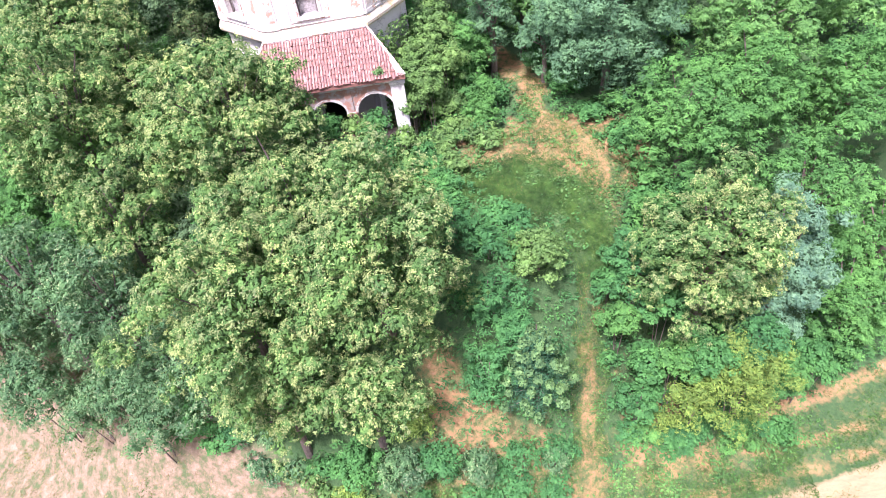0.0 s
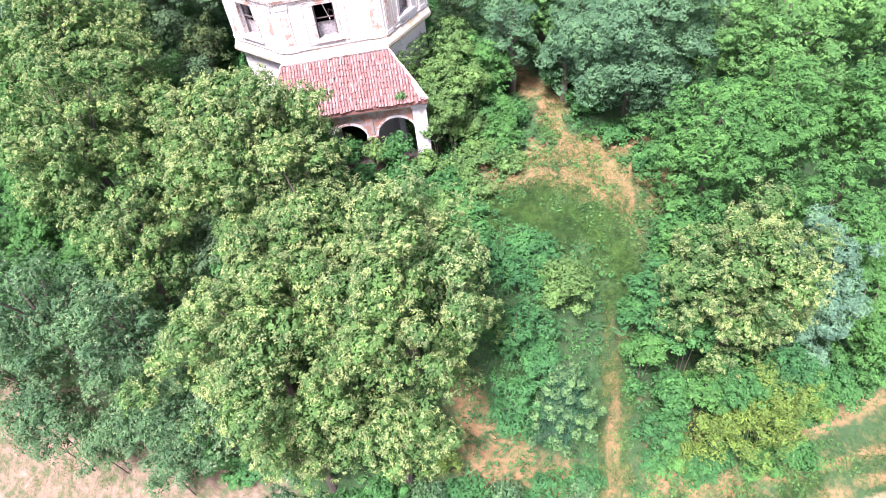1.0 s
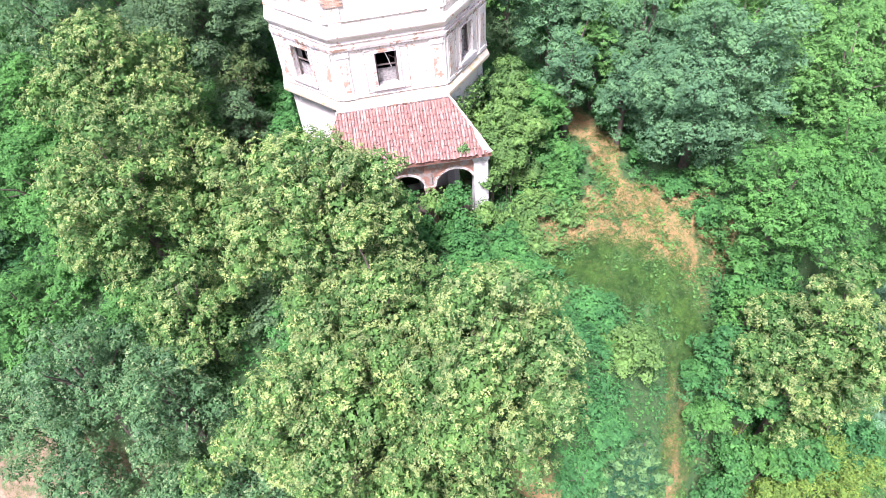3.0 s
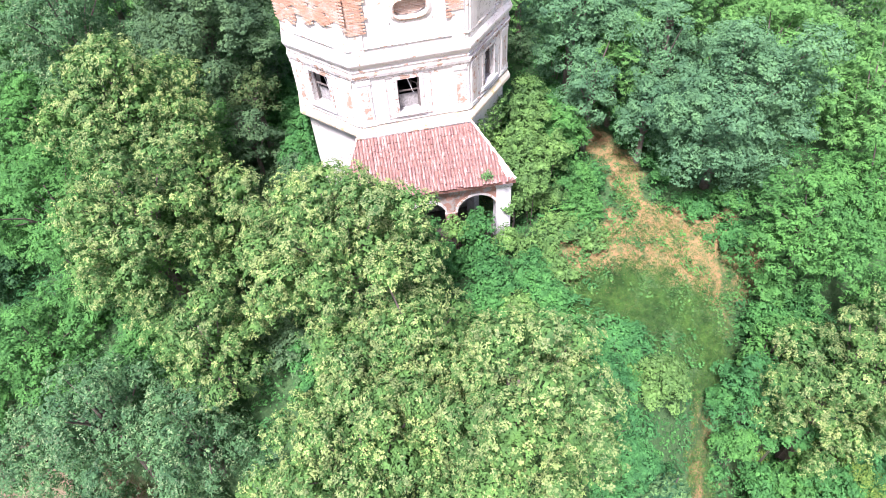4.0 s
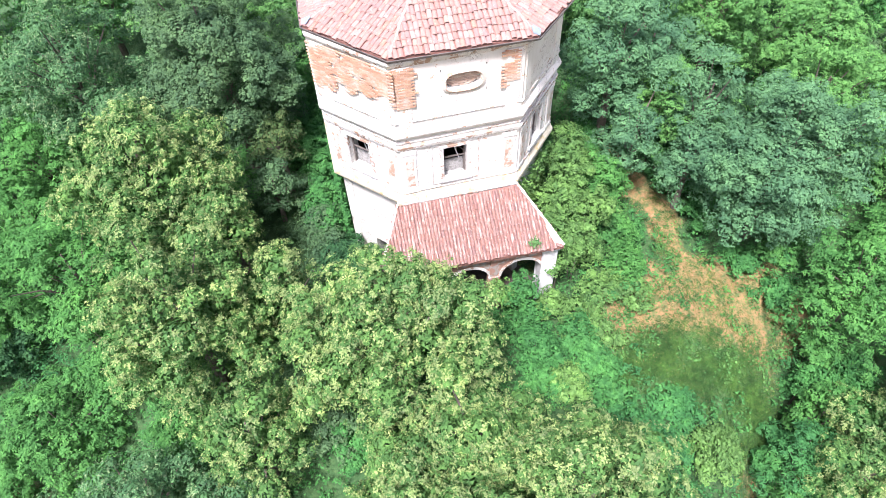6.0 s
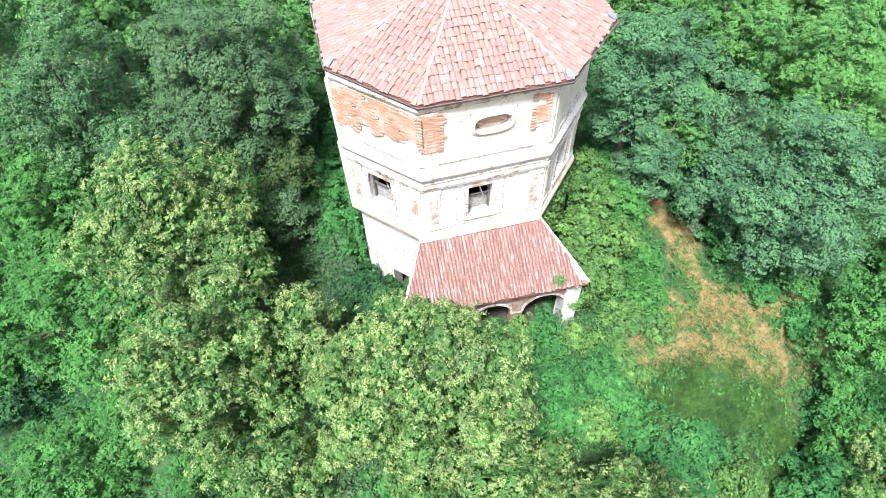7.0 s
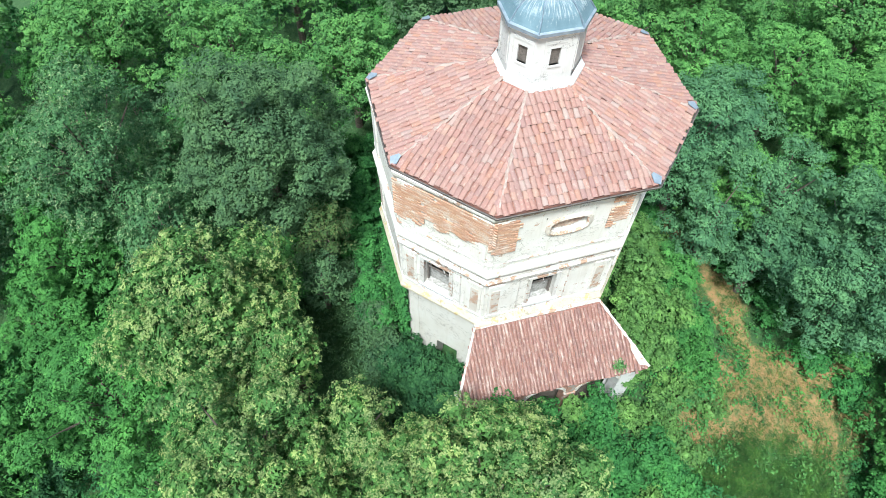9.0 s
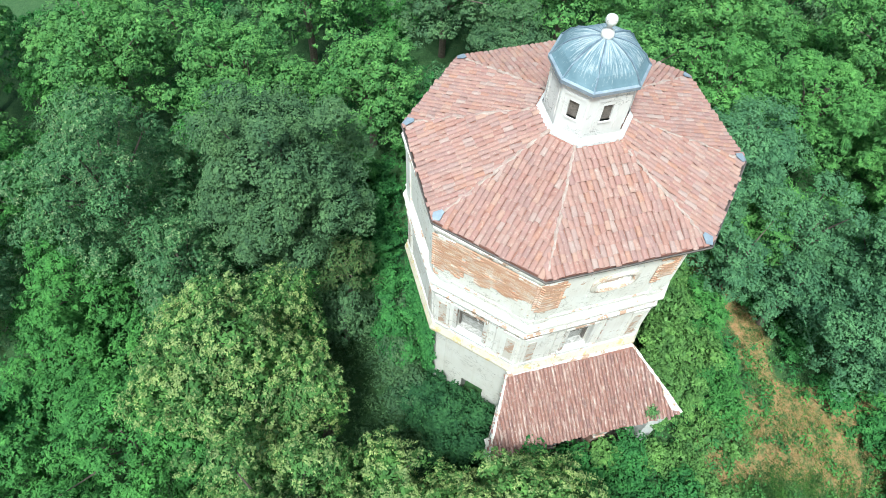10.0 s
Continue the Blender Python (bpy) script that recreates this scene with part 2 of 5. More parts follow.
def box(bm, x0, x1, y0, y1, z0, z1, m=None):
    vs = [bm.verts.new((x, y, z)) for x in (x0, x1) for y in (y0, y1) for z in (z0, z1)]
    if m is not None:
        for v in vs:
            v.co = m @ v.co
    for f in ((0, 1, 3, 2), (4, 6, 7, 5), (0, 4, 5, 1), (2, 3, 7, 6), (0, 2, 6, 4), (1, 5, 7, 3)):
        bm.faces.new([vs[i] for i in f])
    return vs


def bevelled(bm, w=0.015, seg=1):
    bmesh.ops.recalc_face_normals(bm, faces=bm.faces)
    bmesh.ops.bevel(bm, geom=list(bm.edges), offset=w, segments=seg, affect="EDGES", profile=0.5)


def tube(bm, pts, radii, n=6):
    """A tapered limb through pts."""
    rings = []
    for i, (p, r) in enumerate(zip(pts, radii)):
        d = (Vector(pts[min(i + 1, len(pts) - 1)]) - Vector(pts[max(i - 1, 0)])).normalized()
        a = d.orthogonal().normalized()
        b = d.cross(a)
        rings.append([bm.verts.new(Vector(p) + r * (math.cos(k * math.tau / n) * a + math.sin(k * math.tau / n) * b)) for k in range(n)])
    for r0, r1 in zip(rings, rings[1:]):
        for k in range(n):
            bm.faces.new((r0[k], r0[(k + 1) % n], r1[(k + 1) % n], r1[k]))
    bm.faces.new(rings[0][::-1])
    bm.faces.new(rings[-1])


# ---- the hill ----
PROFILE = [(0, 0.4), (11, 0.4), (13.2, 0.45), (15, -0.25), (18.3, -2.1), (20.9, -5.6), (23.2, -9.0), (26, -11.4), (33, -13.9), (45, -14.6), (5000, -14.8)]


def hill(x, y):
    k = max(0.0, min(1.0, (y + 15.0) / 11.0))
    r = math.hypot(x * (1 - 0.55 * k), y if y < 0 else 0.3 * y)
    for (r0, z0), (r1, z1) in zip(PROFILE, PROFILE[1:]):
        if r < r1:
            f = (r - r0) / (r1 - r0)
            f = f * f * (3 - 2 * f) * 0.35 + f * 0.65
            return z0 + f * (z1 - z0)
    return -14.8


TRACK = [(9.9, 1.8), (10.3, 0.2), (10.8, -1.6), (11.3, -3.6), (11.0, -6.2), (11.8, -8.6), (13.3, -10.4), (13.0, -12.8), (12.4, -15.0), (11.4, -17.0), (10.9, -18.8), (10.2, -21.4), (9.6, -24.5)]


GREEN_BAND = [(6.4, -12.0), (9.2, -11.9), (11.3, -12.9), (12.4, -14.5)]


def seg_dist(x, y, pts):
    best = 1e9
    for (ax, ay), (bx, by) in zip(pts, pts[1:]):
        dx, dy = bx - ax, by - ay
        k = max(0.0, min(1.0, ((x - ax) * dx + (y - ay) * dy) / (dx * dx + dy * dy)))
        best = min(best, math.hypot(x - ax - k * dx, y - ay - k * dy))
    return best


def ground_mat():
    m, t, p = node_mat("meadow_ground")
    v = coords(t)
    att = t.nodes.new("ShaderNodeAttribute")
    att.attribute_name = "cover"
    sep = t.nodes.new("ShaderNodeSeparateColor")
    t.links.new(att.outputs["Color"], sep.inputs[0])
    grass = ramp(t, noise_tex(t, v, 3.5, 9, 0.75), [(0.3, (0.022, 0.066, 0.018)), (0.5, (0.042, 0.104, 0.030)), (0.74, (0.078, 0.135, 0.044))])
    dry = ramp(t, noise_tex(t, v, 2.6, 9, 0.75), [(0.38, (0.065, 0.125, 0.034)), (0.45, (0.155, 0.165, 0.056)), (0.52, (0.285, 0.19, 0.080)), (0.60, (0.335, 0.19, 0.085)), (0.72, (0.41, 0.29, 0.18))])
    lush = ramp(t, noise_tex(t, v, 5, 8, 0.7), [(0.3, (0.042, 0.115, 0.036)), (0.5, (0.075, 0.165, 0.05)), (0.7, (0.125, 0.19, 0.066))])
    hay = ramp(t, noise_tex(t, v, 1.6, 9, 0.75), [(0.40, (0.075, 0.115, 0.04)), (0.48, (0.16, 0.14, 0.075)), (0.55, (0.235, 0.175, 0.11)), (0.68, (0.31, 0.245, 0.17))])
    stubble = ramp(t, noise_tex(t, coords(t, (0.6, 2.2, 1)), 2.0, 8, 0.7), [(0.3, (0.29, 0.21, 0.11)), (0.7, (0.38, 0.29, 0.16))])
    where = t.nodes.new("ShaderNodeSeparateXYZ")
    t.links.new(v, where.inputs[0])
    side = t.nodes.new("ShaderNodeMapRange")
    side.inputs["From Min"].default_value, side.inputs["From Max"].default_value = 9.0, 13.0
    t.links.new(where.outputs[0], side.inputs["Value"])
    straw = mix(t, side.outputs[0], hay.outputs[0], stubble.outputs[0])
    edge = noise_tex(t, v, 1.8, 8, 0.75)

    def soft(sock):
        a = add(t, "ShaderNodeMath")
        a.operation = "ADD"
        t.links.new(sock, a.inputs[0])
        t.links.new(edge, a.inputs[1])
        return ramp(t, a.outputs[0], [(0.66, (0, 0, 0)), (1.12, (1, 1, 1))]).outputs[0]

    c = mix(t, soft(sep.outputs[0]), grass.outputs[0], dry.outputs[0])
    c = mix(t, soft(sep.outputs[1]), c, lush.outputs[0])
    c = mix(t, soft(sep.outputs[2]), c, straw)
    t.links.new(c, p.inputs["Base Color"])
    p.inputs["Roughness"].default_value = 0.95
    bump(t, p, noise_tex(t, v, 9, 8, 0.75), 0.8, 0.12)
    return m


DRY_SPOTS = [(3.5, -19.5), (3.4, -20.6), (5.6, -21.3), (7.6, -21.9), (10.3, -22.8), (12.8, -21.6), (14.4, -22.2), (13.4, -20.5), (16.3, -21.9), (8.8, -23.5), (6.4, -23.2), (15.0, -19.6)]


def dry_spot(x, y):
    return min(math.hypot(x - a, y - b) for a, b in DRY_SPOTS)


def build_ground():
    """One sheet: fine round the hill, coarse to the horizon."""
    def axis(lo, hi, step):
        inner = [lo + i * step for i in range(int((hi - lo) / step) + 1)]
        far = [60, 90, 150, 300, 700, 2000]
        return [-f for f in far[::-1]] + inner + far
    xs, ys = axis(-42, 42, 0.5), axis(-48, 36, 0.5)
    rng = random.Random(4)
    verts, cols = [], []
    for y in ys:
        for x in xs:
            z = hill(x, y)
            near = abs(x) < 43 and abs(y) < 49
            if near:
                z += 0.12 * noise.noise((x * 0.5, y * 0.5, 0)) + 0.05 * noise.noise((x * 1.7, y * 1.7, 3))
            verts.append((x, y, z))
            d = seg_dist(x, y, TRACK)
            wob = 0.9 * noise.noise((x * 0.45, y * 0.45, 9)) + 0.8 * noise.noise((x * 1.1, y * 1.1, 19))
            low = y < -14.5
            dry = max(0.0, min(0.60 if low else 0.95, 1.15 - (d + (0.6 if low else 1.0) * wob) / (0.55 if low else 0.95)))
            if low:
                dry *= max(0.25, min(1.0, 0.75 + 1.3 * noise.noise((x * 0.5, y * 0.9, 29))))
            dry *= 1 - 0.75 * math.exp(-((y + 13.0) / 1.2) ** 2)
            e = ((x - 10.6) / 5.3) ** 2 + ((y + 9.5) / 2.6) ** 2 + 0.9 * wob
            dry = max(dry, max(0.0, min(0.56, 1.5 - e)), 0.6 * math.exp(-((x - 15.6) ** 2 + (y + 10.4) ** 2) / 2.0))
            dry = max(dry, 0.55 * math.exp(-((x - 4.0) ** 2 + (y + 21.5) ** 2) / 5.0), 0.16 if z < -7.5 and y < -17 else 0.0)
            dry = max(dry, 0.66 * math.exp(-(dry_spot(x, y) / 0.95) ** 2) * (1 + 0.4 * wob))
            lush = max(0.0, min(1.0, 1.25 - (seg_dist(x, y, GREEN_BAND) + 0.5 * wob) / 1.5))
            # straw field west of the slope, stubble field beyond the strip in the south-east
            west = y - (-20.1 - 0.62 * (x + 7.5)) if x < 0 else 9
            east = (y + 24.5) - 0.165 * (x - 18.5)
            far = max(0.0, math.hypot(x, y) - 60)
            field = max(0.0, min(1.0, 0.6 - 0.5 * west)) if x < 0 else 0.0
            south = max(0.0, min(0.95, 0.5 - 0.45 * (y + 26.6 + 1.2 * wob)))
            field = max(field, south, min(1.0, max(0.0, 0.55 - 1.5 * east)) if x > 9 else 0.0)
            strip = math.exp(-((y + 18.6 - 0.28 * (x - 26)) / 0.4) ** 2) if x > 20 else 0.0
            ruts = max(math.exp(-((east - g) / 0.24) ** 2) for g in (0.9, 2.3)) if x > 12 else 0.0
            dry = max(dry, 0.8 * strip, 0.62 * ruts)
            cols.append((dry, min(1, lush), field, 1))
    nx = len(xs)
    faces = [(j * nx + i, j * nx + i + 1, (j + 1) * nx + i + 1, (j + 1) * nx + i) for j in range(len(ys) - 1) for i in range(nx - 1)]
    me = bpy.data.meshes.new("ground")
    me.from_pydata(verts, [], faces)
    a = me.color_attributes.new("cover", "FLOAT_COLOR", "POINT")
    a.data.foreach_set("color", np.array(cols, dtype=np.float32).ravel())
    me.polygons.foreach_set("use_smooth", [True] * len(me.polygons))
    me.materials.append(ground_mat())
    return tagged(new("ground", me), "grassy hill with a worn dry earth track and straw fields below", "ground", kind="structure")


build_ground()

# ---- the tower's plan: an octagon with wider front and back ----
EAVE = 14.0
CORNERS = [(-2.73, -5.0), (2.73, -5.0), (5.49, -2.12), (5.49, 2.12), (2.73, 5.0), (-2.73, 5.0), (-5.49, 2.12), (-5.49, -2.12)]
ROOF_TURN, WALL_TURN = radians(1.2), radians(1.6)     # the roof is a little askew to the porch, the walls a little more
CORNERS = [(x * math.cos(ROOF_TURN) - y * math.sin(ROOF_TURN), x * math.sin(ROOF_TURN) + y * math.cos(ROOF_TURN)) for x, y in CORNERS]
WALLS, ROOF = True, False


def octo(inset, walls=False):
    """The corners of the roof's plan, or of the walls' that stand a little askew below it, moved in by inset along every side."""
    lines = []
    for i in range(8):
        (ax, ay), (bx, by) = CORNERS[i], CORNERS[(i + 1) % 8]
        nx, ny = by - ay, ax - bx
        k = math.hypot(nx, ny)
        nx, ny = nx / k, ny / k
        lines.append((nx, ny, nx * ax + ny * ay - inset))
    out = []
    for i in range(8):
        a, b, c = lines[i - 1]
        d, e, f = lines[i]
        det = a * e - b * d
        x, y = (c * e - b * f) / det, (a * f - c * d) / det
        if walls:
            x *= 0.98
            x, y = x * math.cos(WALL_TURN) - y * math.sin(WALL_TURN) - 0.32, x * math.sin(WALL_TURN) + y * math.cos(WALL_TURN) - 0.06
        out.append((x, y))
    return out


def face_frame(i, inset):
    """Pose of a side: x along it, y inwards, z up, origin in its middle at z = 0; and its length."""
    ring = octo(inset, WALLS)
    a, b = Vector(ring[i]), Vector(ring[(i + 1) % 8])
    u = (b - a).normalized()
    m = Matrix(((u.x, -u.y, 0, (a.x + b.x) / 2), (u.y, u.x, 0, (a.y + b.y) / 2), (0, 0, 1, 0), (0, 0, 0, 1)))
    return m, (b - a).length


def band(bm, profile, walls=True):
    """A closed moulding round the plan; profile: (inset, z) round its section."""
    rings = [[bm.verts.new((x, y, z)) for x, y in octo(d, walls)] for d, z in profile]
    for r0, r1 in zip(rings, rings[1:] + rings[:1]):
        for k in range(8):
            bm.faces.new((r0[k], r0[(k + 1) % 8], r1[(k + 1) % 8], r1[k]))
    bmesh.ops.recalc_face_normals(bm, faces=bm.faces)


def wall_side(i, inset, thick, z0, z1, hole=None):
    """One side of a storey with mitred ends and, if given, an opening (u0, u1, z0, z1)."""
    bm = bmesh.new()
    m, w = face_frame(i, inset)
    mi, wi = face_frame(i, inset + thick)
    off = (m.inverted() @ mi).translation.x

    def slab(u0, u1, a, b):
        def inner(u):
            if u <= -w / 2 + 1e-4:
                return off - wi / 2
            if u >= w / 2 - 1e-4:
                return off + wi / 2
            return u
        vs = []
        for u in (u0, u1):
            for y in (0, thick):
                for z in (a, b):
                    vs.append(bm.verts.new(m @ Vector((inner(u) if y else u, y, z))))
        for f in ((0, 1, 3, 2), (4, 6, 7, 5), (0, 4, 5, 1), (2, 3, 7, 6), (0, 2, 6, 4), (1, 5, 7, 3)):
            bm.faces.new([vs[k] for k in f])

    if hole is None:
        slab(-w / 2, w / 2, z0, z1)
    else:
        a, b, c, d = hole
        slab(-w / 2, a, z0, z1)
        slab(b, w / 2, z0, z1)
        slab(a, b, z0, c)
        slab(a, b, d, z1)
    bmesh.ops.recalc_face_normals(bm, faces=bm.faces)
    bmesh.ops.remove_doubles(bm, verts=bm.verts, dist=0.0005)
    return bm


tower = tagged(new("tower"), "abandoned eight-sided plastered tower with a tiled roof and lantern", "tower")
WINDOWS = {0: (-0.70, 0.32, 7.43, 9.2), 7: (-0.84, 0.32, 7.43, 9.2), 1: (-0.5, 0.5, 7.43, 9.2)}
NICHE = (-0.70, 1.10, 11.80, 13.04)
DOORS = {7: (-0.35, 0.75, 0.3, 2.35), 0: (-0.75, 0.75, 0.4, 2.9)}
for i in range(8):
    part("lower_wall", wall_side(i, 0.46, 0.6, -0.6, 6.35, DOORS.get(i)), M_LOWER, tower, "stained grey plaster wall")
    part("middle_wall", wall_side(i, 0.26, 0.6, 6.35, 10.0, WINDOWS.get(i)), M_PLASTER, tower)
    part("upper_wall", wall_side(i, 0.24, 0.6, 10.0, 13.75, NICHE if i == 0 else None), M_PLASTER, tower)

bm = bmesh.new()
band(bm, [(0.50, 6.30), (0.16, 6.36), (0.09, 6.48), (0.09, 6.62), (0.22, 6.92), (0.32, 6.92)])
part("base_ledge", bm, M_LEDGE, tower, "ochre weathered sloping ledge")
bm = bmesh.new()
band(bm, [(0.30, 9.52), (0.17, 9.55), (0.15, 9.70), (0.30, 9.72)])
part("string_moulding", bm, M_TRIM, tower)
for d0, z0 in ((0.235, 9.86), (0.215, 10.9), (0.235, 7.02)):
    bm = bmesh.new()
    band(bm, [(0.30, z0), (d0 - 0.02, z0), (d0 - 0.035, z0 + 0.03), (d0 - 0.02, z0 + 0.06), (0.30, z0 + 0.06)])
    part("fillet", bm, M_TRIM, tower, "thin grey moulding line")
bm = bmesh.new()
band(bm, [(0.32, 10.02), (0.18, 10.06), (0.11, 10.20), (0.08, 10.28), (0.08, 10.38), (0.20, 10.62), (0.32, 10.62)])
part("cornice", bm, M_PLASTER, tower, "broad white plaster cornice")
bm = bmesh.new()
band(bm, [(0.30, 13.45), (0.18, 13.50), (0.10, 13.68), (0.10, 13.80), (0.30, 13.82)])
part("eaves_cornice", bm, M_TRIM, tower)
# dentils under the string moulding
for i in (7, 0, 1):
    bm = bmesh.new()
    m, w = face_frame(i, 0.26)
    n = int(w / 0.16)
    for k in range(n):
        u = -w / 2 + (k + 0.5) * w / n
        box(bm, u - 0.035, u + 0.035, -0.06, 0.02, 9.45, 9.52, m)
    tagged(part("dentil_band", bm, M_TRIM, tower), kind="stuff")
# plain corner strips of the lower storey
for i in (7, 1):
    m, w = face_frame(i, 0.46)
    for k in (-1, 1):
        u = k * (w / 2 - 0.26)
        bm = bmesh.new()
        box(bm, u - 0.24, u + 0.24, -0.035, 0.02, 0.0, 6.28, m)
        bevelled(bm, 0.012)
        part("corner_strip", bm, M_LOWER, tower)
# ceilings that close the storeys
bm = bmesh.new()
bm.faces.new([bm.verts.new((x, y, 6.6)) for x, y in octo(0.85, WALLS)])
bm.faces.new([bm.verts.new((x, y, 10.2)) for x, y in octo(0.85, WALLS)])
part("inner_floor", bm, M_DARK, tower)

# pilasters and panels of the middle and upper storeys
for i in (6, 7, 0, 1, 2):
    m, w = face_frame(i, 0.26)
    for s in (-1, 1):
        u = s * (w / 2 - 0.42)
        bm = bmesh.new()
        box(bm, u - 0.33, u + 0.33, -0.07, 0.02, 7.0, 7.22, m)
        box(bm, u - 0.28, u + 0.28, -0.05, 0.02, 7.22, 9.2, m)
        box(bm, u - 0.32, u + 0.32, -0.08, 0.02, 9.2, 9.42, m)
        bevelled(bm, 0.012)
        pil = part("pilaster", bm, M_PLASTER, tower)
        bm = bmesh.new()
        box(bm, u - 0.17, u + 0.17, -0.062, -0.049, 7.4, 9.02, m)
        part("pilaster_panel", bm, M_PEEL, pil, "peeled brown panel")
    mu, wu = face_frame(i, 0.24)
    for s in (-1, 1):
        u = s * (wu / 2 - 0.42)
        bm = bmesh.new()
        box(bm, u - 0.28, u + 0.28, -0.05, 0.02, 10.6, 13.25, mu)
        box(bm, u - 0.32, u + 0.32, -0.08, 0.02, 13.25, 13.46, mu)
        bevelled(bm, 0.012)
        part("upper_pilaster", bm, M_PLASTER, tower)


def window(i, hole):
    a, b, c, d = hole
    m, w = face_frame(i, 0.26)
    bm = bmesh.new()
    for x0, x1, z0, z1 in ((a - 0.16, a + 0.012, c - 0.1, d + 0.12), (b - 0.012, b + 0.16, c - 0.1, d + 0.12), (a + 0.012, b - 0.012, d - 0.012, d + 0.12)):
        box(bm, x0, x1, -0.05, 0.1, z0, z1, m)
    bevelled(bm, 0.012)
    win = part("window", bm, M_TRIM, tower, "broken window with a plaster surround")
    bm = bmesh.new()
    box(bm, a - 0.22, b + 0.22, -0.12, 0.16, c - 0.14, c + 0.02, m)
    bevelled(bm, 0.015)
    part("window_sill", bm, M_WHITE, win)
    bm = bmesh.new()
    f = 0.075
    for x0, x1, z0, z1 in ((a, a + f, c, d), (b - f, b, c, d), (a + f, b - f, d - f, d), (a + f, b - f, c + 0.95, c + 1.0)):
        box(bm, x0, x1, 0.24, 0.31, z0, z1, m)
    part("window_frame", bm, M_WOOD, win, "grey weathered wooden frame without glass")
    # a casement hanging open inside
    bm = bmesh.new()
    hinge = m @ pose(b - f, 0.31, 0, 0, 0, -52)
    for x0, x1, z0, z1 in ((-0.42, -0.38, c + f, d - 0.55), (-0.04, 0, c + f, d - 0.55), (-0.38, -0.04, c + f, c + 0.1), (-0.38, -0.04, d - 0.6, d - 0.55)):
        box(bm, x0, x1, 0, 0.035, z0, z1, hinge)
    part("casement", bm, M_WOOD, win)
    bm = bmesh.new()
    box(bm, a + 0.015, b - 0.015, 0.40, 0.44, c - 0.01, c + 0.40 * (d - c), m)
    bevelled(bm, 0.008)
    part("window_board", bm, M_BOARD, win, "pale board over the lower half of the opening")
    bm = bmesh.new()
    box(bm, a + 0.015, b - 0.015, 0.165, 0.39, c + 0.004, c + 0.03, m)
    part("inner_ledge", bm, M_BOARD, win, "dusty plaster ledge behind the sill")
    bm = bmesh.new()
    box(bm, -0.02, 0.02, 0.26, 0.29, 0, 0.52 * (d - c), m @ pose(a + 0.72 * (b - a), 0, c + 0.46 * (d - c), 0, -16, 0))
    part("broken_slat", bm, M_WHITE, win, "pale slanting slat")


for i, hole in WINDOWS.items():
    window(i, hole)
    # a thin raised frame round the window's field
    m, w = face_frame(i, 0.26)
    a, b_, c, d = hole
    bm = bmesh.new()
    for x0, x1, z0, z1 in ((a - 0.52, a - 0.47, 7.2, 9.4), (b_ + 0.47, b_ + 0.52, 7.2, 9.4), (a - 0.47, b_ + 0.47, 9.35, 9.4), (a - 0.47, b_ + 0.47, 7.2, 7.25)):
        box(bm, x0, x1, -0.03, 0.02, z0, z1, m)
    bevelled(bm, 0.006)
    part("field_frame", bm, M_TRIM, tower)

# oval niche, bricked up, on the front of the upper storey
m, w = face_frame(0, 0.24)
bm = bmesh.new()
prev = None
first = None
for k in range(40):
    a = k * math.tau / 40
    ring = []
    for ro, y in ((0.86, 0.02), (0.86, -0.05), (0.72, -0.09), (0.66, -0.03), (0.66, 0.02)):
        sq = 1.0 / max(abs(math.cos(a)) ** 3 + abs(math.sin(a)) ** 3, 0.1) ** (1 / 3)
        ring.append(bm.verts.new(m @ Vector((0.2 + ro * sq * math.cos(a), y, 12.42 + 0.58 * ro * sq * math.sin(a)))))
    if prev:
        for j in range(4):
            bm.faces.new((prev[j], prev[j + 1], ring[j + 1], ring[j]))
    else:
        first = ring
    prev = ring
for j in range(4):
    bm.faces.new((prev[j], prev[j + 1], first[j + 1], first[j]))
bmesh.ops.recalc_face_normals(bm, faces=bm.faces)
part("oval_niche", bm, M_PEEL, tower, "worn oval moulding round a bricked-up niche")


# the wall round the oval, and the oval's reveal
bm = bmesh.new()
rings = []
for k in range(40):
    a = k * math.tau / 40
    ca, sa = math.cos(a), math.sin(a)
    sq = 1.0 / max(abs(ca) ** 3 + abs(sa) ** 3, 0.1) ** (1 / 3)
    out = 1.0 / max(abs(ca) / 0.90, abs(sa) / 0.62)
    ox, oz = 0.68 * sq * ca, 0.68 * 0.58 * sq * sa
    rings.append([bm.verts.new(m @ Vector(q)) for q in ((0.2 + out * ca, 0.0, 12.42 + out * sa), (0.2 + ox, 0.0, 12.42 + oz), (0.2 + ox, 0.3, 12.42 + oz))])
for r0, r1 in zip(rings, rings[1:] + rings[:1]):
    for j in range(2):
        bm.faces.new((r0[j], r1[j], r1[j + 1], r0[j + 1]))
bm.faces.new([r[2] for r in rings])
bmesh.ops.recalc_face_normals(bm, faces=bm.faces)
part("niche_reveal", bm, M_PLASTER, tower, "plastered reveal of the oval niche")


BRICK_SPOTS = []


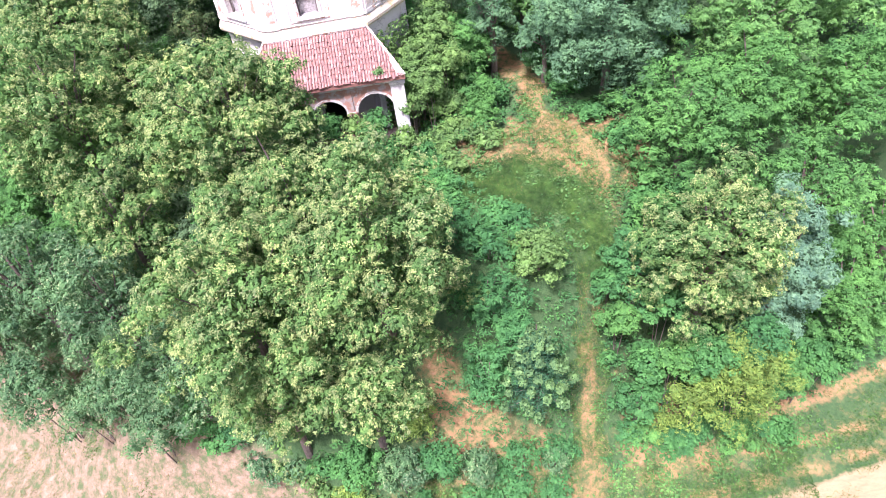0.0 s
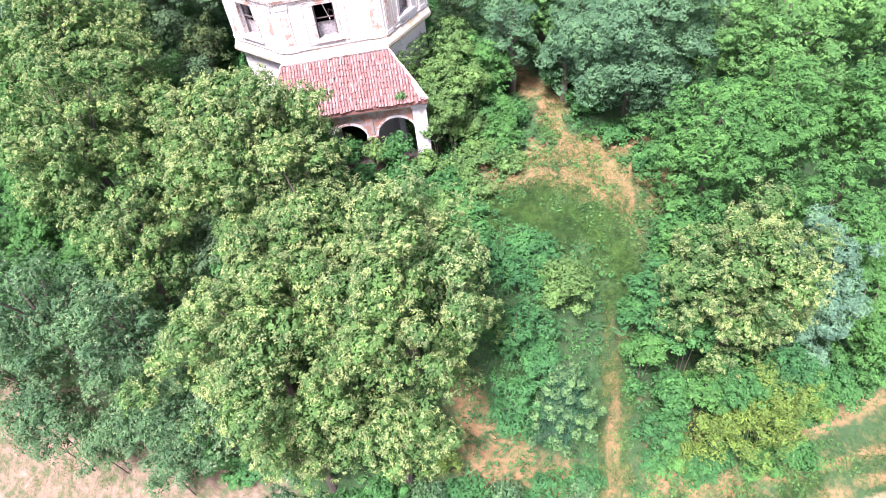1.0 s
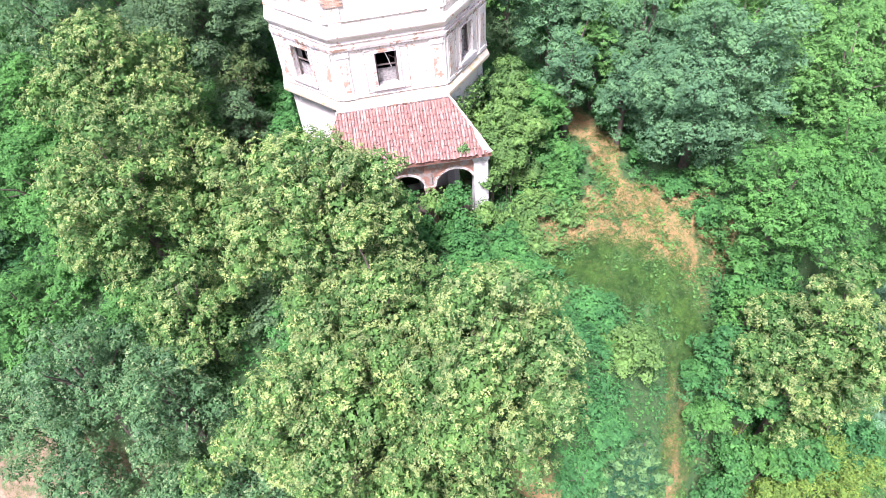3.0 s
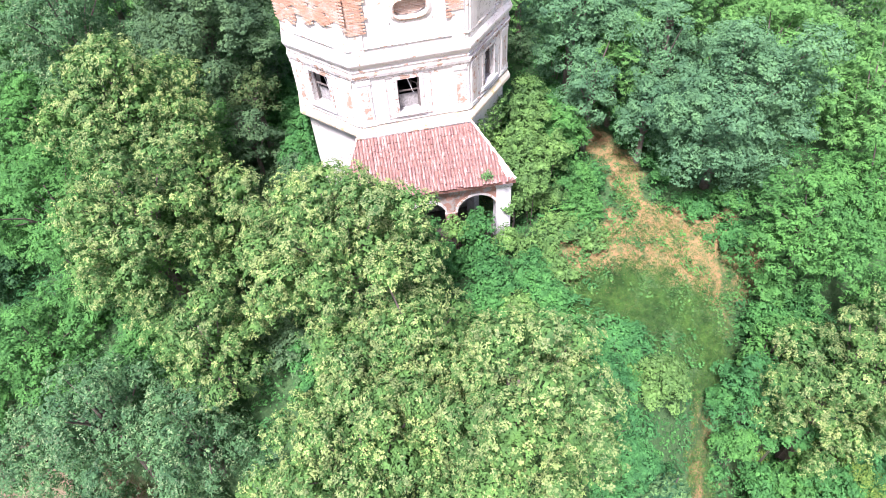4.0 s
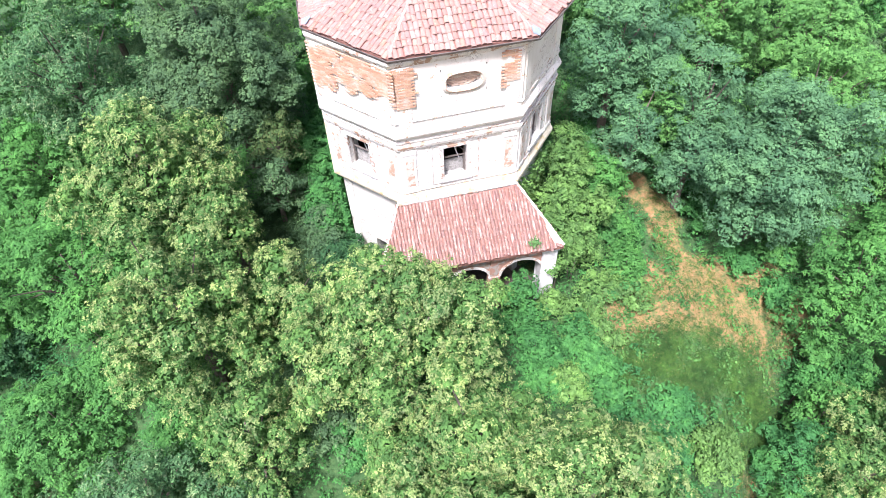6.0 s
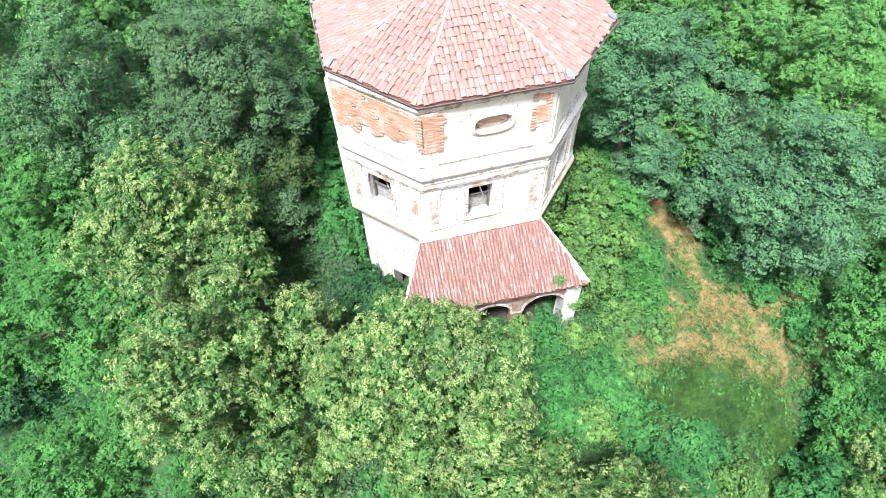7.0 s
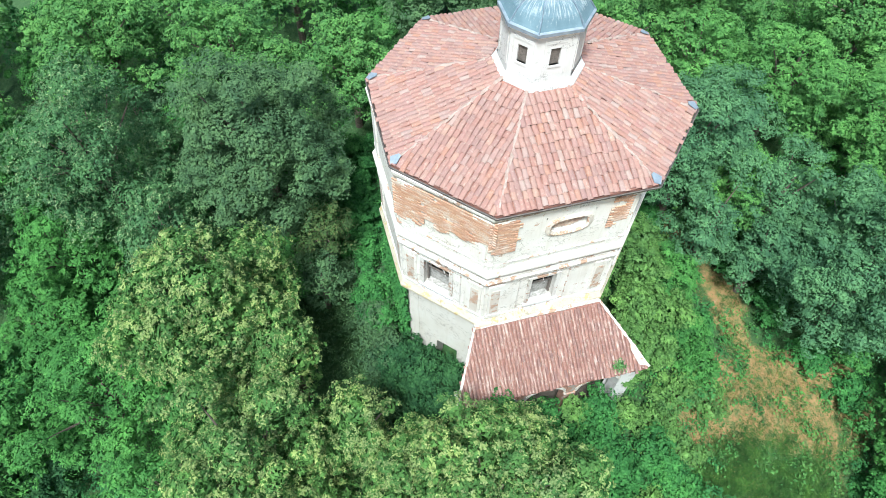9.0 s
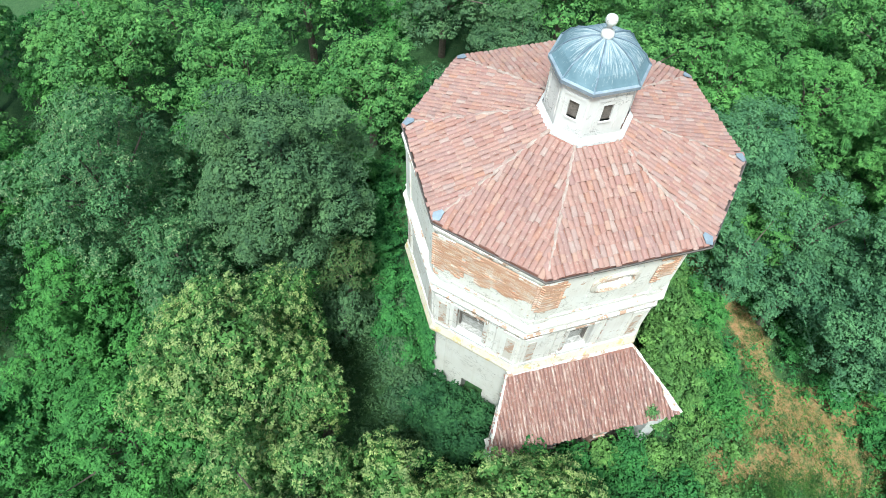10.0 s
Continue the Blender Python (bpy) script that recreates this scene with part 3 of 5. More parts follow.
def bricks(name, m, inside, u0, u1, z0, z1, y, mat, parent, label, seed, bw=0.255, bh=0.07, depth=0.03):
    """Courses of single bricks, with open joints, where inside(u, z) holds."""
    rng = random.Random(seed)
    bm = bmesh.new()
    z, row = z0, 0
    while z < z1:
        u = u0 - (0.13 if row % 2 else 0)
        while u < u1:
            if inside(u + bw / 2, z + bh / 2) and (depth < 0.025 or noise.noise((u * 1.6 + seed * 7, z * 2.2, 4)) + 0.5 * noise.noise((u * 5, z * 6, seed)) > -0.42):
                p = rng.uniform(0, 0.012)
                if mat == M_BRICK and len(BRICK_SPOTS) < 300 and z > 11.9 and u < 1.2:
                    BRICK_SPOTS.append(m @ Matrix.Translation((u + bw / 2, y - p, z + bh / 2)))
                    u += bw
                    continue
                box(bm, u + 0.006, u + bw - 0.006, y - depth - p, y + 0.01, z + 0.005, z + bh - 0.006, m)
            u += bw
        z += bh
        row += 1
    bmesh.ops.recalc_face_normals(bm, faces=bm.faces)
    ob = part(name, bm, mat, parent, label)
    return tagged(ob, kind="stuff")


def rough_edge(u, z, s):
    return 0.42 * noise.noise((u * 1.3, z * 1.3, s)) + 0.22 * noise.noise((u * 4, z * 4, s))


m7, w7 = face_frame(7, 0.24)
m0, w0 = face_frame(0, 0.24)
bricks("exposed_brick", m7, lambda u, z: z > 11.75 + 0.20 * u + rough_edge(u, z, 1), -w7 / 2, w7 / 2, 11.0, 13.44, -0.05, M_BRICK, tower, "orange brick laid bare where plaster fell", 1)
bricks("exposed_brick", m0, lambda u, z: (u < -1.72 + 0.3 * rough_edge(u, z, 2) and z > 11.6) or (u > 1.75 and z > 12.0 + rough_edge(u, z, 3) and u < 2.3), -w0 / 2, w0 / 2, 11.0, 13.44, -0.05, M_BRICK, tower, "orange brick laid bare where plaster fell", 2)
bricks("niche_brick", m0, lambda u, z: ((u - 0.2) / 0.66) ** 2 + ((z - 12.42) / 0.38) ** 2 < 1, -1, 1.2, 11.8, 13.1, 0.22, M_PBRICK, tower, "pale brick filling of the niche", 3, depth=0.02)


# ---- tiled roofs ----
def tile_mesh(name, length=0.44, r0=0.100, r1=0.084, th=0.018, n=5, rise=0.58, lip=0.03, mat=None):
    """A barrel tile that lies along +y upwards from its lower end at y = 0."""
    v, f = [], []
    for y, r, lift in ((0, r0, lip), (length, r1, 0.0)):
        for k in range(n + 1):
            a = math.pi * k / n
            v.append((-r * math.cos(a), y, lift + rise * r * math.sin(a)))
    for k in range(n + 1):
        a = math.pi * k / n
        v.append((-(r0 - th) * math.cos(a), 0.0, lip + rise * (r0 - th) * math.sin(a)))
    for k in range(n):
        f.append((k, k + 1, n + 2 + k, n + 1 + k))
        f.append((2 * n + 2 + k, 2 * n + 3 + k, k + 1, k))
    me = bpy.data.meshes.new(name)
    me.from_pydata(v, [], f)
    if mat:
        me.materials.append(mat)
    return me


def slope_frame(a, b, c, d):
    """Pose of a roof side with the eave from a to b and the top from d to c: x along the eave, y up the slope, z out."""
    a, b, c, d = map(Vector, (a, b, c, d))
    x = (b - a).normalized()
    up = ((c + d) / 2 - (a + b) / 2)
    y = (up - x * up.dot(x)).normalized()
    z = x.cross(y)
    return Matrix(((x.x, y.x, z.x, a.x), (x.y, y.y, z.y, a.y), (x.z, y.z, z.z, a.z), (0, 0, 0, 1)))


def tile_places(a, b, c, d, pitch, expose, rng, loose=1.0):
    """Poses of the tiles that cover the side a b c d (eave a-b, top d-c)."""
    fr = slope_frame(a, b, c, d)
    inv = fr.inverted()
    la, lb, lc, ld = (inv @ Vector(p) for p in (a, b, c, d))
    out = []
    lo, hi = min(la.x, ld.x), max(lb.x, lc.x)
    rows = int((max(lc.y, ld.y)) / expose)
    k0, k1 = int(math.floor(lo / pitch)), int(math.ceil(hi / pitch))
    for k in range(k0, k1):
        x = (k + 0.5) * pitch
        for r in range(rows):
            y = r * expose - 0.05
            f = max(0.0, min(1.0, (y + 0.12) / lc.y))
            xl, xr = la.x + (ld.x - la.x) * f, lb.x + (lc.x - lb.x) * f
            if x < xl + 0.02 or x > xr - 0.02:
                continue
            out.append(fr @ pose(x + loose * rng.gauss(0, 0.012), y + rng.gauss(0, 0.034), loose * rng.uniform(0, 0.014), rng.gauss(-2.0, 0.8) * loose, rng.gauss(0, 2.4), rng.gauss(0, 2.2) * loose))
    return out


def join_copies(name, src, poses, mat, parent, label):
    """All the copies of a small mesh in one mesh, each still an island of its own."""
    sv = np.array([v.co[:] for v in src.vertices])
    sf = [tuple(p.vertices) for p in src.polygons]
    vs, fs = [], []
    for i, m in enumerate(poses):
        a = np.array(m)
        vs.append(sv @ a[:3, :3].T + a[:3, 3])
        fs += [tuple(j + i * len(sv) for j in f) for f in sf]
    me = bpy.data.meshes.new(name)
    me.from_pydata(np.concatenate(vs).tolist(), [], fs)
    me.materials.append(mat)
    ob = new(name, me)
    ob.parent = parent
    return tagged(ob, label, kind="stuff")


RIM = octo(0.0)
TOPR = 1.32                                   # where the lantern stands on the roof
TOPZ = 15.42
TOP = [(TOPR * x / math.hypot(x, y), TOPR * y / math.hypot(x, y)) for x, y in CORNERS]
bm = bmesh.new()
lower = [bm.verts.new((x, y, EAVE - 0.20)) for x, y in octo(-0.02)]
rim = [bm.verts.new((x, y, EAVE - 0.03)) for x, y in octo(-0.02)]
top = [bm.verts.new((x, y, TOPZ - 0.03)) for x, y in TOP]
inner = [bm.verts.new((x, y, EAVE - 0.20)) for x, y in octo(0.5)]
for k in range(8):
    j = (k + 1) % 8
    bm.faces.new((rim[k], rim[j], top[j], top[k]))
    bm.faces.new((lower[k], lower[j], rim[j], rim[k]))
    bm.faces.new((inner[k], inner[j], lower[j], lower[k]))
roof = part("roof", bm, M_UNDER, tower, "red terracotta barrel-tile roof")
bm = bmesh.new()
band(bm, [(-0.03, EAVE - 0.16), (-0.10, EAVE - 0.16), (-0.13, EAVE - 0.06), (-0.10, EAVE - 0.05), (-0.03, EAVE - 0.12)], ROOF)
part("gutter", bm, M_IRON, roof, "dark thin metal gutter")
TILE = tile_mesh("tile", lip=0.022, mat=M_TILE)
rng = random.Random(11)
near_tiles, far_tiles = [], []
for k in range(8):
    j = (k + 1) % 8
    quad = [(*RIM[k], EAVE), (*RIM[j], EAVE), (*TOP[j], TOPZ), (*TOP[k], TOPZ)]
    places = tile_places(*quad, 0.186, 0.345, rng)
    (near_tiles if k == 0 else far_tiles).extend(places)
near_tiles.sort(key=lambda q: q.translation.z)
far_tiles += near_tiles[300:]
near_tiles = near_tiles[:300]
join_copies("tile_field", TILE, far_tiles, M_TILE_J, roof, "rows of faded red barrel tiles")
# hips: a row of cap tiles bedded in mortar
for k in range(8):
    a, b = Vector((*RIM[k], EAVE + 0.04)), Vector((*TOP[k], TOPZ + 0.04))
    d = b - a
    bm = bmesh.new()
    hip_rng = random.Random(70 + k)
    steps = [0.05 + 0.95 * q / 34 for q in range(35)]
    tube(bm, [a + d * f + Vector((hip_rng.gauss(0, 0.012), hip_rng.gauss(0, 0.012), hip_rng.gauss(-0.025, 0.016))) for f in steps], [hip_rng.uniform(0.035, 0.08) for f in steps], 6)
    part("hip_mortar", bm, M_MORTAR, roof, "pinkish mortar hip")
    bm = bmesh.new()
    # lead saddle at the corner
    out = Vector((*CORNERS[k], 0)).normalized()
    side = Vector((-out.y, out.x, 0))
    base = Vector((*RIM[k], EAVE + 0.10))
    vs = []
    for du, ds, dz in ((0.08, 0, -0.1), (-0.08, 0.19, 0.0), (-0.34, 0.06, 0.10), (-0.34, -0.06, 0.10), (-0.08, -0.19, 0.0)):
        vs.append(base + out * du + side * ds + Vector((0, 0, dz)))
    up = [bm.verts.new(v + Vector((0, 0, 0.03))) for v in vs]
    dn = [bm.verts.new(v) for v in vs]
    bm.faces.new(up)
    bm.faces.new(dn[::-1])
    for q in range(5):
        bm.faces.new((up[q], dn[q], dn[(q + 1) % 5], up[(q + 1) % 5]))
    if k != 0:
        part("lead_flashing", bm, M_LEAD, roof, "blue-grey lead corner piece")
    else:
        bm.free()

# ---- lantern ----
LC = Vector((0.13, 0.05, 0))
LANT = [math.atan2(y, x) for x, y in CORNERS]


def lring(bm, r, z):
    return [bm.verts.new((LC.x + r * math.cos(a), LC.y + r * math.sin(a), z)) for a in LANT]


def loft(bm, prof, cap=False):
    rings = [lring(bm, r, z) for r, z in prof]
    for r0, r1 in zip(rings, rings[1:]):
        for k in range(8):
            bm.faces.new((r0[k], r0[(k + 1) % 8], r1[(k + 1) % 8], r1[k]))
    return rings


lantern = part("lantern", (lambda b: (loft(b, [(1.62, 15.2), (1.60, 15.42), (1.50, 15.55), (1.44, 15.60), (1.44, 15.70)]), b)[1])(bmesh.new()), M_WHITE, tower, "white plastered lantern with small openings")


def lantern_side(k, hole):
    a = Vector((1.40 * math.cos(LANT[k]), 1.40 * math.sin(LANT[k])))
    b = Vector((1.40 * math.cos(LANT[(k + 1) % 8]), 1.40 * math.sin(LANT[(k + 1) % 8])))
    u = (b - a).normalized()
    w = (b - a).length
    m = Matrix(((u.x, -u.y, 0, LC.x + (a.x + b.x) / 2), (u.y, u.x, 0, LC.y + (a.y + b.y) / 2), (0, 0, 1, 0), (0, 0, 0, 1)))
    bm = bmesh.new()
    z0, z1 = 15.6, 17.42

    def slab(x0, x1, c, d):
        box(bm, x0, x1, 0, 0.22, c, d, m)
    if hole:
        slab(-w / 2, -0.17, z0, z1), slab(0.17, w / 2, z0, z1), slab(-0.17, 0.17, z0, 16.2), slab(-0.17, 0.17, 16.85, z1)
        box(bm, -0.22, 0.22, -0.03, 0.1, 16.12, 16.2, m)
        box(bm, -0.40, -0.34, -0.025, 0.02, 15.85, 17.2, m)
        box(bm, 0.34, 0.40, -0.025, 0.02, 15.85, 17.2, m)
        box(bm, -0.34, 0.34, -0.025, 0.02, 17.05, 17.15, m)
    else:
        slab(-w / 2, w / 2, z0, z1)
        box(bm, -0.40, -0.34, -0.025, 0.02, 15.85, 17.2, m)
        box(bm, 0.34, 0.40, -0.025, 0.02, 15.85, 17.2, m)
        box(bm, -0.34, 0.34, -0.025, 0.02, 17.05, 17.15, m)
    wall = part("lantern_wall", bm, M_WHITE, lantern)
    if hole:
        # added dark panel that makes the open hole look unlit inside
        bm = bmesh.new()
        box(bm, -0.168, 0.168, 0.07, 0.10, 16.202, 16.848, m)
        part("shutter", bm, M_WOOD, wall, "dark grey panel that stands in for the unlit opening")


for k in range(8):
    lantern_side(k, k in (0, 7, 3, 4))
bm = bmesh.new()
loft(bm, [(1.42, 17.30), (1.48, 17.37), (1.52, 17.42)])
part("lantern_cornice", bm, M_WHITE, lantern)
bm = bmesh.new()
box(bm, LC.x - 0.72, LC.x + 0.72, LC.y - 0.72, LC.y + 0.72, 15.9, 15.95)
part("lantern_floor", bm, M_DARK, lantern)
DOME = [(1.50, 17.42), (1.53, 17.46), (1.52, 17.56), (1.43, 17.66), (1.25, 17.92), (1.01, 18.13), (0.71, 18.29), (0.40, 18.38), (0.12, 18.43)]
bm = bmesh.new()
rings = loft(bm, DOME)
bm.faces.new(rings[-1])
dome = part("dome", bm, M_DOME, lantern, "blue-grey metal dome streaked with white")
bm = bmesh.new()
r0, r1, r2 = lring(bm, 1.565, 17.44), lring(bm, 1.565, 17.56), lring(bm, 1.48, 17.60)
for k in range(8):
    j = (k + 1) % 8
    bm.faces.new((r0[k], r0[j], r1[j], r1[k]))
    bm.faces.new((r1[k], r1[j], r2[j], r2[k]))
part("dome_rim", bm, M_LEAD, dome)
for k in range(8):
    bm = bmesh.new()
    tube(bm, [Vector((LC.x + (r + 0.012) * math.cos(LANT[k]), LC.y + (r + 0.012) * math.sin(LANT[k]), z + 0.012)) for r, z in DOME[2:]], [0.028] * (len(DOME) - 2), 5)
    part("dome_seam", bm, M_SEAM, dome)
fin = bmesh.new()
prof = [(0.16, 18.38), (0.20, 18.46), (0.19, 18.58), (0.10, 18.66), (0.07, 18.74), (0.08, 18.80), (0.16, 18.88), (0.185, 18.98), (0.16, 19.08), (0.08, 19.14), (0.005, 19.16)]
prev = None
for r, z in prof:
    ring = [fin.verts.new((LC.x + r * math.cos(q * math.tau / 14), LC.y + r * math.sin(q * math.tau / 14), z)) for q in range(14)]
    if prev:
        for q in range(14):
            fin.faces.new((prev[q], prev[(q + 1) % 14], ring[(q + 1) % 14], ring[q]))
    prev = ring
part("finial", fin, M_WHITE, lantern, "white double-ball finial", smooth=True)

# ---- porch ----
porch = tagged(new("porch"), "arcaded brick porch with a lean-to tiled roof", "porch")
PT = [(-2.95, -5.02, 6.42), (2.47, -4.92, 6.46)]
PE = [(-4.28, -7.62, 4.86), (4.02, -7.62, 4.86)]
bm = bmesh.new()
quad = [PE[0], PE[1], PT[1], PT[0]]
up = [bm.verts.new(Vector(p) + Vector((0, 0, -0.02))) for p in quad]
dn = [bm.verts.new(Vector(p) + Vector((0, 0, -0.20))) for p in quad]
bm.faces.new(up)
bm.faces.new(dn[::-1])
for q in range(4):
    bm.faces.new((up[q], dn[q], dn[(q + 1) % 4], up[(q + 1) % 4]))
porch_roof = part("porch_roof", bm, M_UNDER, porch, "mottled red barrel-tile lean-to roof")
vrng = random.Random(5)
# mortar verges down both slanting edges and along the wall
for a, b, r in ((PE[0], PT[0], 0.055), (PE[1], PT[1], 0.065), (PT[0], PT[1], 0.10)):
    bm = bmesh.new()
    a, b = Vector(a) + Vector((0, 0, 0.05)), Vector(b) + Vector((0, 0, 0.05))
    tube(bm, [a.lerp(b, k / 14) for k in range(15)], [r * vrng.uniform(0.75, 1.2) for k in range(15)], 6)
    part("verge", bm, M_TRIM, porch_roof, "pale mortar verge")


def slab(name, pts, drop, label):
    """A thin mortar slab over the corners given."""
    bm = bmesh.new()
    top = [bm.verts.new(p) for p in pts]
    low = [bm.verts.new(Vector(p) - Vector((0, 0, drop))) for p in pts]
    bm.faces.new(top)
    bm.faces.new(low[::-1])
    for q in range(len(pts)):
        bm.faces.new((top[q], low[q], low[(q + 1) % len(pts)], top[(q + 1) % len(pts)]))
    bmesh.ops.recalc_face_normals(bm, faces=bm.faces)
    bevelled(bm, 0.015)
    part(name, bm, M_TRIM, porch_roof, label)


# mortar fillet where the roof meets the wall, and the mended lower corner
slab("fillet", [(-2.95, -5.06, 6.48), (2.47, -4.96, 6.52), (2.47, -4.5, 6.56), (-2.95, -4.6, 6.52)], 0.12, "pale mortar fillet along the wall")
e0, e1 = Vector(PE[1]), Vector(PT[1])
lift = Vector((0, 0, 0.13))
slab("corner_patch", [e0 + lift * 0.8, e0.lerp(e1, 0.38) + lift, e0.lerp(e1, 0.30) + Vector((-0.22, 0, 0.14)), e0 + Vector((-0.42, 0.14, 0.20))], 0.10, "grey mortar over the mended corner of the roof")


def arcade(m, length, zbase, ztop, thick, arches, spring, name, mat, label):
    """A wall along x with round-arched openings (centre, half width); arches spring at the height given."""
    bm = bmesh.new()
    seg = 12
    x = 0.0

    def quadbox(pts):
        f = [bm.verts.new(m @ Vector((px, 0, pz))) for px, pz in pts]
        b = [bm.verts.new(m @ Vector((px, thick, pz))) for px, pz in pts]
        bm.faces.new(f)
        bm.faces.new(b[::-1])
        for q in range(len(pts)):
            bm.faces.new((f[q], b[q], b[(q + 1) % len(pts)], f[(q + 1) % len(pts)]))
    for c, h in arches:
        quadbox([(x, zbase), (c - h, zbase), (c - h, ztop), (x, ztop)])
        for k in range(seg):
            a0, a1 = math.pi - math.pi * k / seg, math.pi - math.pi * (k + 1) / seg
            x0, x1 = c + h * math.cos(a0), c + h * math.cos(a1)
            quadbox([(x0, spring + h * math.sin(a0)), (x1, spring + h * math.sin(a1)), (x1, ztop), (x0, ztop)])
        x = c + h
    quadbox([(x, zbase), (length, zbase), (length, ztop), (x, ztop)])
    bmesh.ops.recalc_face_normals(bm, faces=bm.faces)
    wall = part(name, bm, mat, porch, label)
    for c, h in arches:
        bm = bmesh.new()
        prev = None
        for k in range(seg + 1):
            a0 = math.pi - math.pi * k / seg
            ring = [bm.verts.new(m @ Vector((c + r * math.cos(a0), y, spring + r * math.sin(a0)))) for r, y in ((h - 0.01, 0.06), (h - 0.01, -0.04), (h + 0.11, -0.04), (h + 0.11, 0.06))]
            if prev:
                for q in range(4):
                    bm.faces.new((prev[q], prev[(q + 1) % 4], ring[(q + 1) % 4], ring[q]))
            prev = ring
        bmesh.ops.recalc_face_normals(bm, faces=bm.faces)
        part("archivolt", bm, M_TRIM, wall, "pale plaster edge of the arch")
    return wall


FY = -7.28
front_m = pose(-4.0, FY, 0)
arcade(front_m, 7.8, 0.2, 4.62, 0.42, [(1.55, 0.92), (3.80, 0.92), (6.25, 0.98)], 2.95, "arcade", M_ARCADE, "grey-brown peeling arcade")
for a, b in ((Vector((3.8, FY + 0.42)), Vector((2.42, -4.75))), (Vector((-2.80, -4.75)), Vector((-4.0, FY + 0.42)))):
    u, ln = (b - a).normalized(), (b - a).length
    side_m = Matrix(((u.x, -u.y, 0, a.x), (u.y, u.x, 0, a.y), (0, 0, 1, 0), (0, 0, 0, 1)))
    arcade(side_m, ln, 0.2, 4.70, 0.35, [(ln / 2, 0.68)], 2.95, "side_arch", M_WHITE, "whitewashed side wall with an arch")
# corner piers, limewashed
for x in (-4.05, 3.18):
    bm = bmesh.new()
    box(bm, x, x + 0.72, FY - 0.10, FY + 0.5, 0.2, 4.3)
    box(bm, x - 0.06, x + 0.78, FY - 0.16, FY + 0.54, 4.3, 4.48)
    box(bm, x - 0.06, x + 0.78, FY - 0.16, FY + 0.54, 0.2, 0.6)
    bevelled(bm, 0.02)
    part("corner_pier", bm, M_WHITE, porch, "bright limewashed corner pier")
for x in (-1.30, 0.93):
    bm = bmesh.new()
    box(bm, x - 0.20, x + 0.20, FY - 0.06, FY + 0.02, 0.2, 2.85)
    box(bm, x - 0.27, x + 0.27, FY - 0.12, FY + 0.04, 2.85, 3.05)
    box(bm, x - 0.18, x + 0.18, FY - 0.06, FY + 0.02, 3.05, 4.4)
    bevelled(bm, 0.012)
    part("pier_pilaster", bm, M_ARCADE, porch)
bm = bmesh.new()
box(bm, -4.15, 3.95, FY - 0.14, FY + 0.46, 4.44, 4.56)
box(bm, -4.22, 4.0, FY - 0.24, FY + 0.46, 4.56, 4.70)
bevelled(bm, 0.015)
part("porch_cornice", bm, M_TRIM, porch, "grey moulded cornice under the tiles")
bm = bmesh.new()
vs = [(-4.0, -7.3), (3.9, -7.3), (2.6, -4.6), (-2.9, -4.6)]
a = [bm.verts.new((x, y, 0.52)) for x, y in vs]
b = [bm.verts.new((x, y, 0.0)) for x, y in vs]
bm.faces.new(a)
for q in range(4):
    bm.faces.new((a[q], b[q], b[(q + 1) % 4], a[(q + 1) % 4]))
part("porch_floor", bm, simple("packed_earth", (0.06, 0.05, 0.04), (0.11, 0.09, 0.07), 4), porch)


# ---- plants ----
def leaves(name, centres, normals, size, aspect, rng, jitter=0.5, mats=(), pick=None, parent=None, label="", dirs=None, quad=False):
    """A mesh of single pointed leaf blades at the given places, facing along the given normals."""
    n = len(centres)
    nr = normals + rng.normal(0, jitter, (n, 3))
    nr /= np.linalg.norm(nr, axis=1)[:, None] + 1e-9
    d = rng.normal(0, 1, (n, 3)) if dirs is None else dirs + rng.normal(0, 0.4, (n, 3))
    d -= nr * np.sum(d * nr, 1)[:, None]
    d /= np.linalg.norm(d, axis=1)[:, None] + 1e-9
    s = np.cross(nr, d)
    L = size * rng.uniform(0.65, 1.3, (n, 1))
    Wd = L * aspect
    k = 4 if quad else 3
    v = np.empty((n, k, 3))
    v[:, 0] = centres + d * L * 0.55
    if quad:
        v[:, 1] = centres - s * Wd * 0.5 - nr * L * 0.06
        v[:, 2] = centres - d * L * 0.45
        v[:, 3] = centres + s * Wd * 0.5 - nr * L * 0.06
    else:
        v[:, 1] = centres - s * Wd * 0.5 - d * L * 0.30
        v[:, 2] = centres + s * Wd * 0.5 - d * L * 0.42
    me = bpy.data.meshes.new(name)
    me.vertices.add(k * n)
    me.vertices.foreach_set("co", v.astype(np.float32).ravel())
    me.loops.add(k * n)
    me.loops.foreach_set("vertex_index", np.arange(k * n, dtype=np.int32))
    me.polygons.add(n)
    me.polygons.foreach_set("loop_start", np.arange(0, k * n, k).astype(np.int32))
    for m in mats:
        me.materials.append(m)
    if pick is not None:
        me.polygons.foreach_set("material_index", np.asarray(pick).astype(np.int32))
    me.update(calc_edges=True)
    ob = new(name, me)
    ob.parent = parent
    if label:
        tagged(ob, label)
    return ob


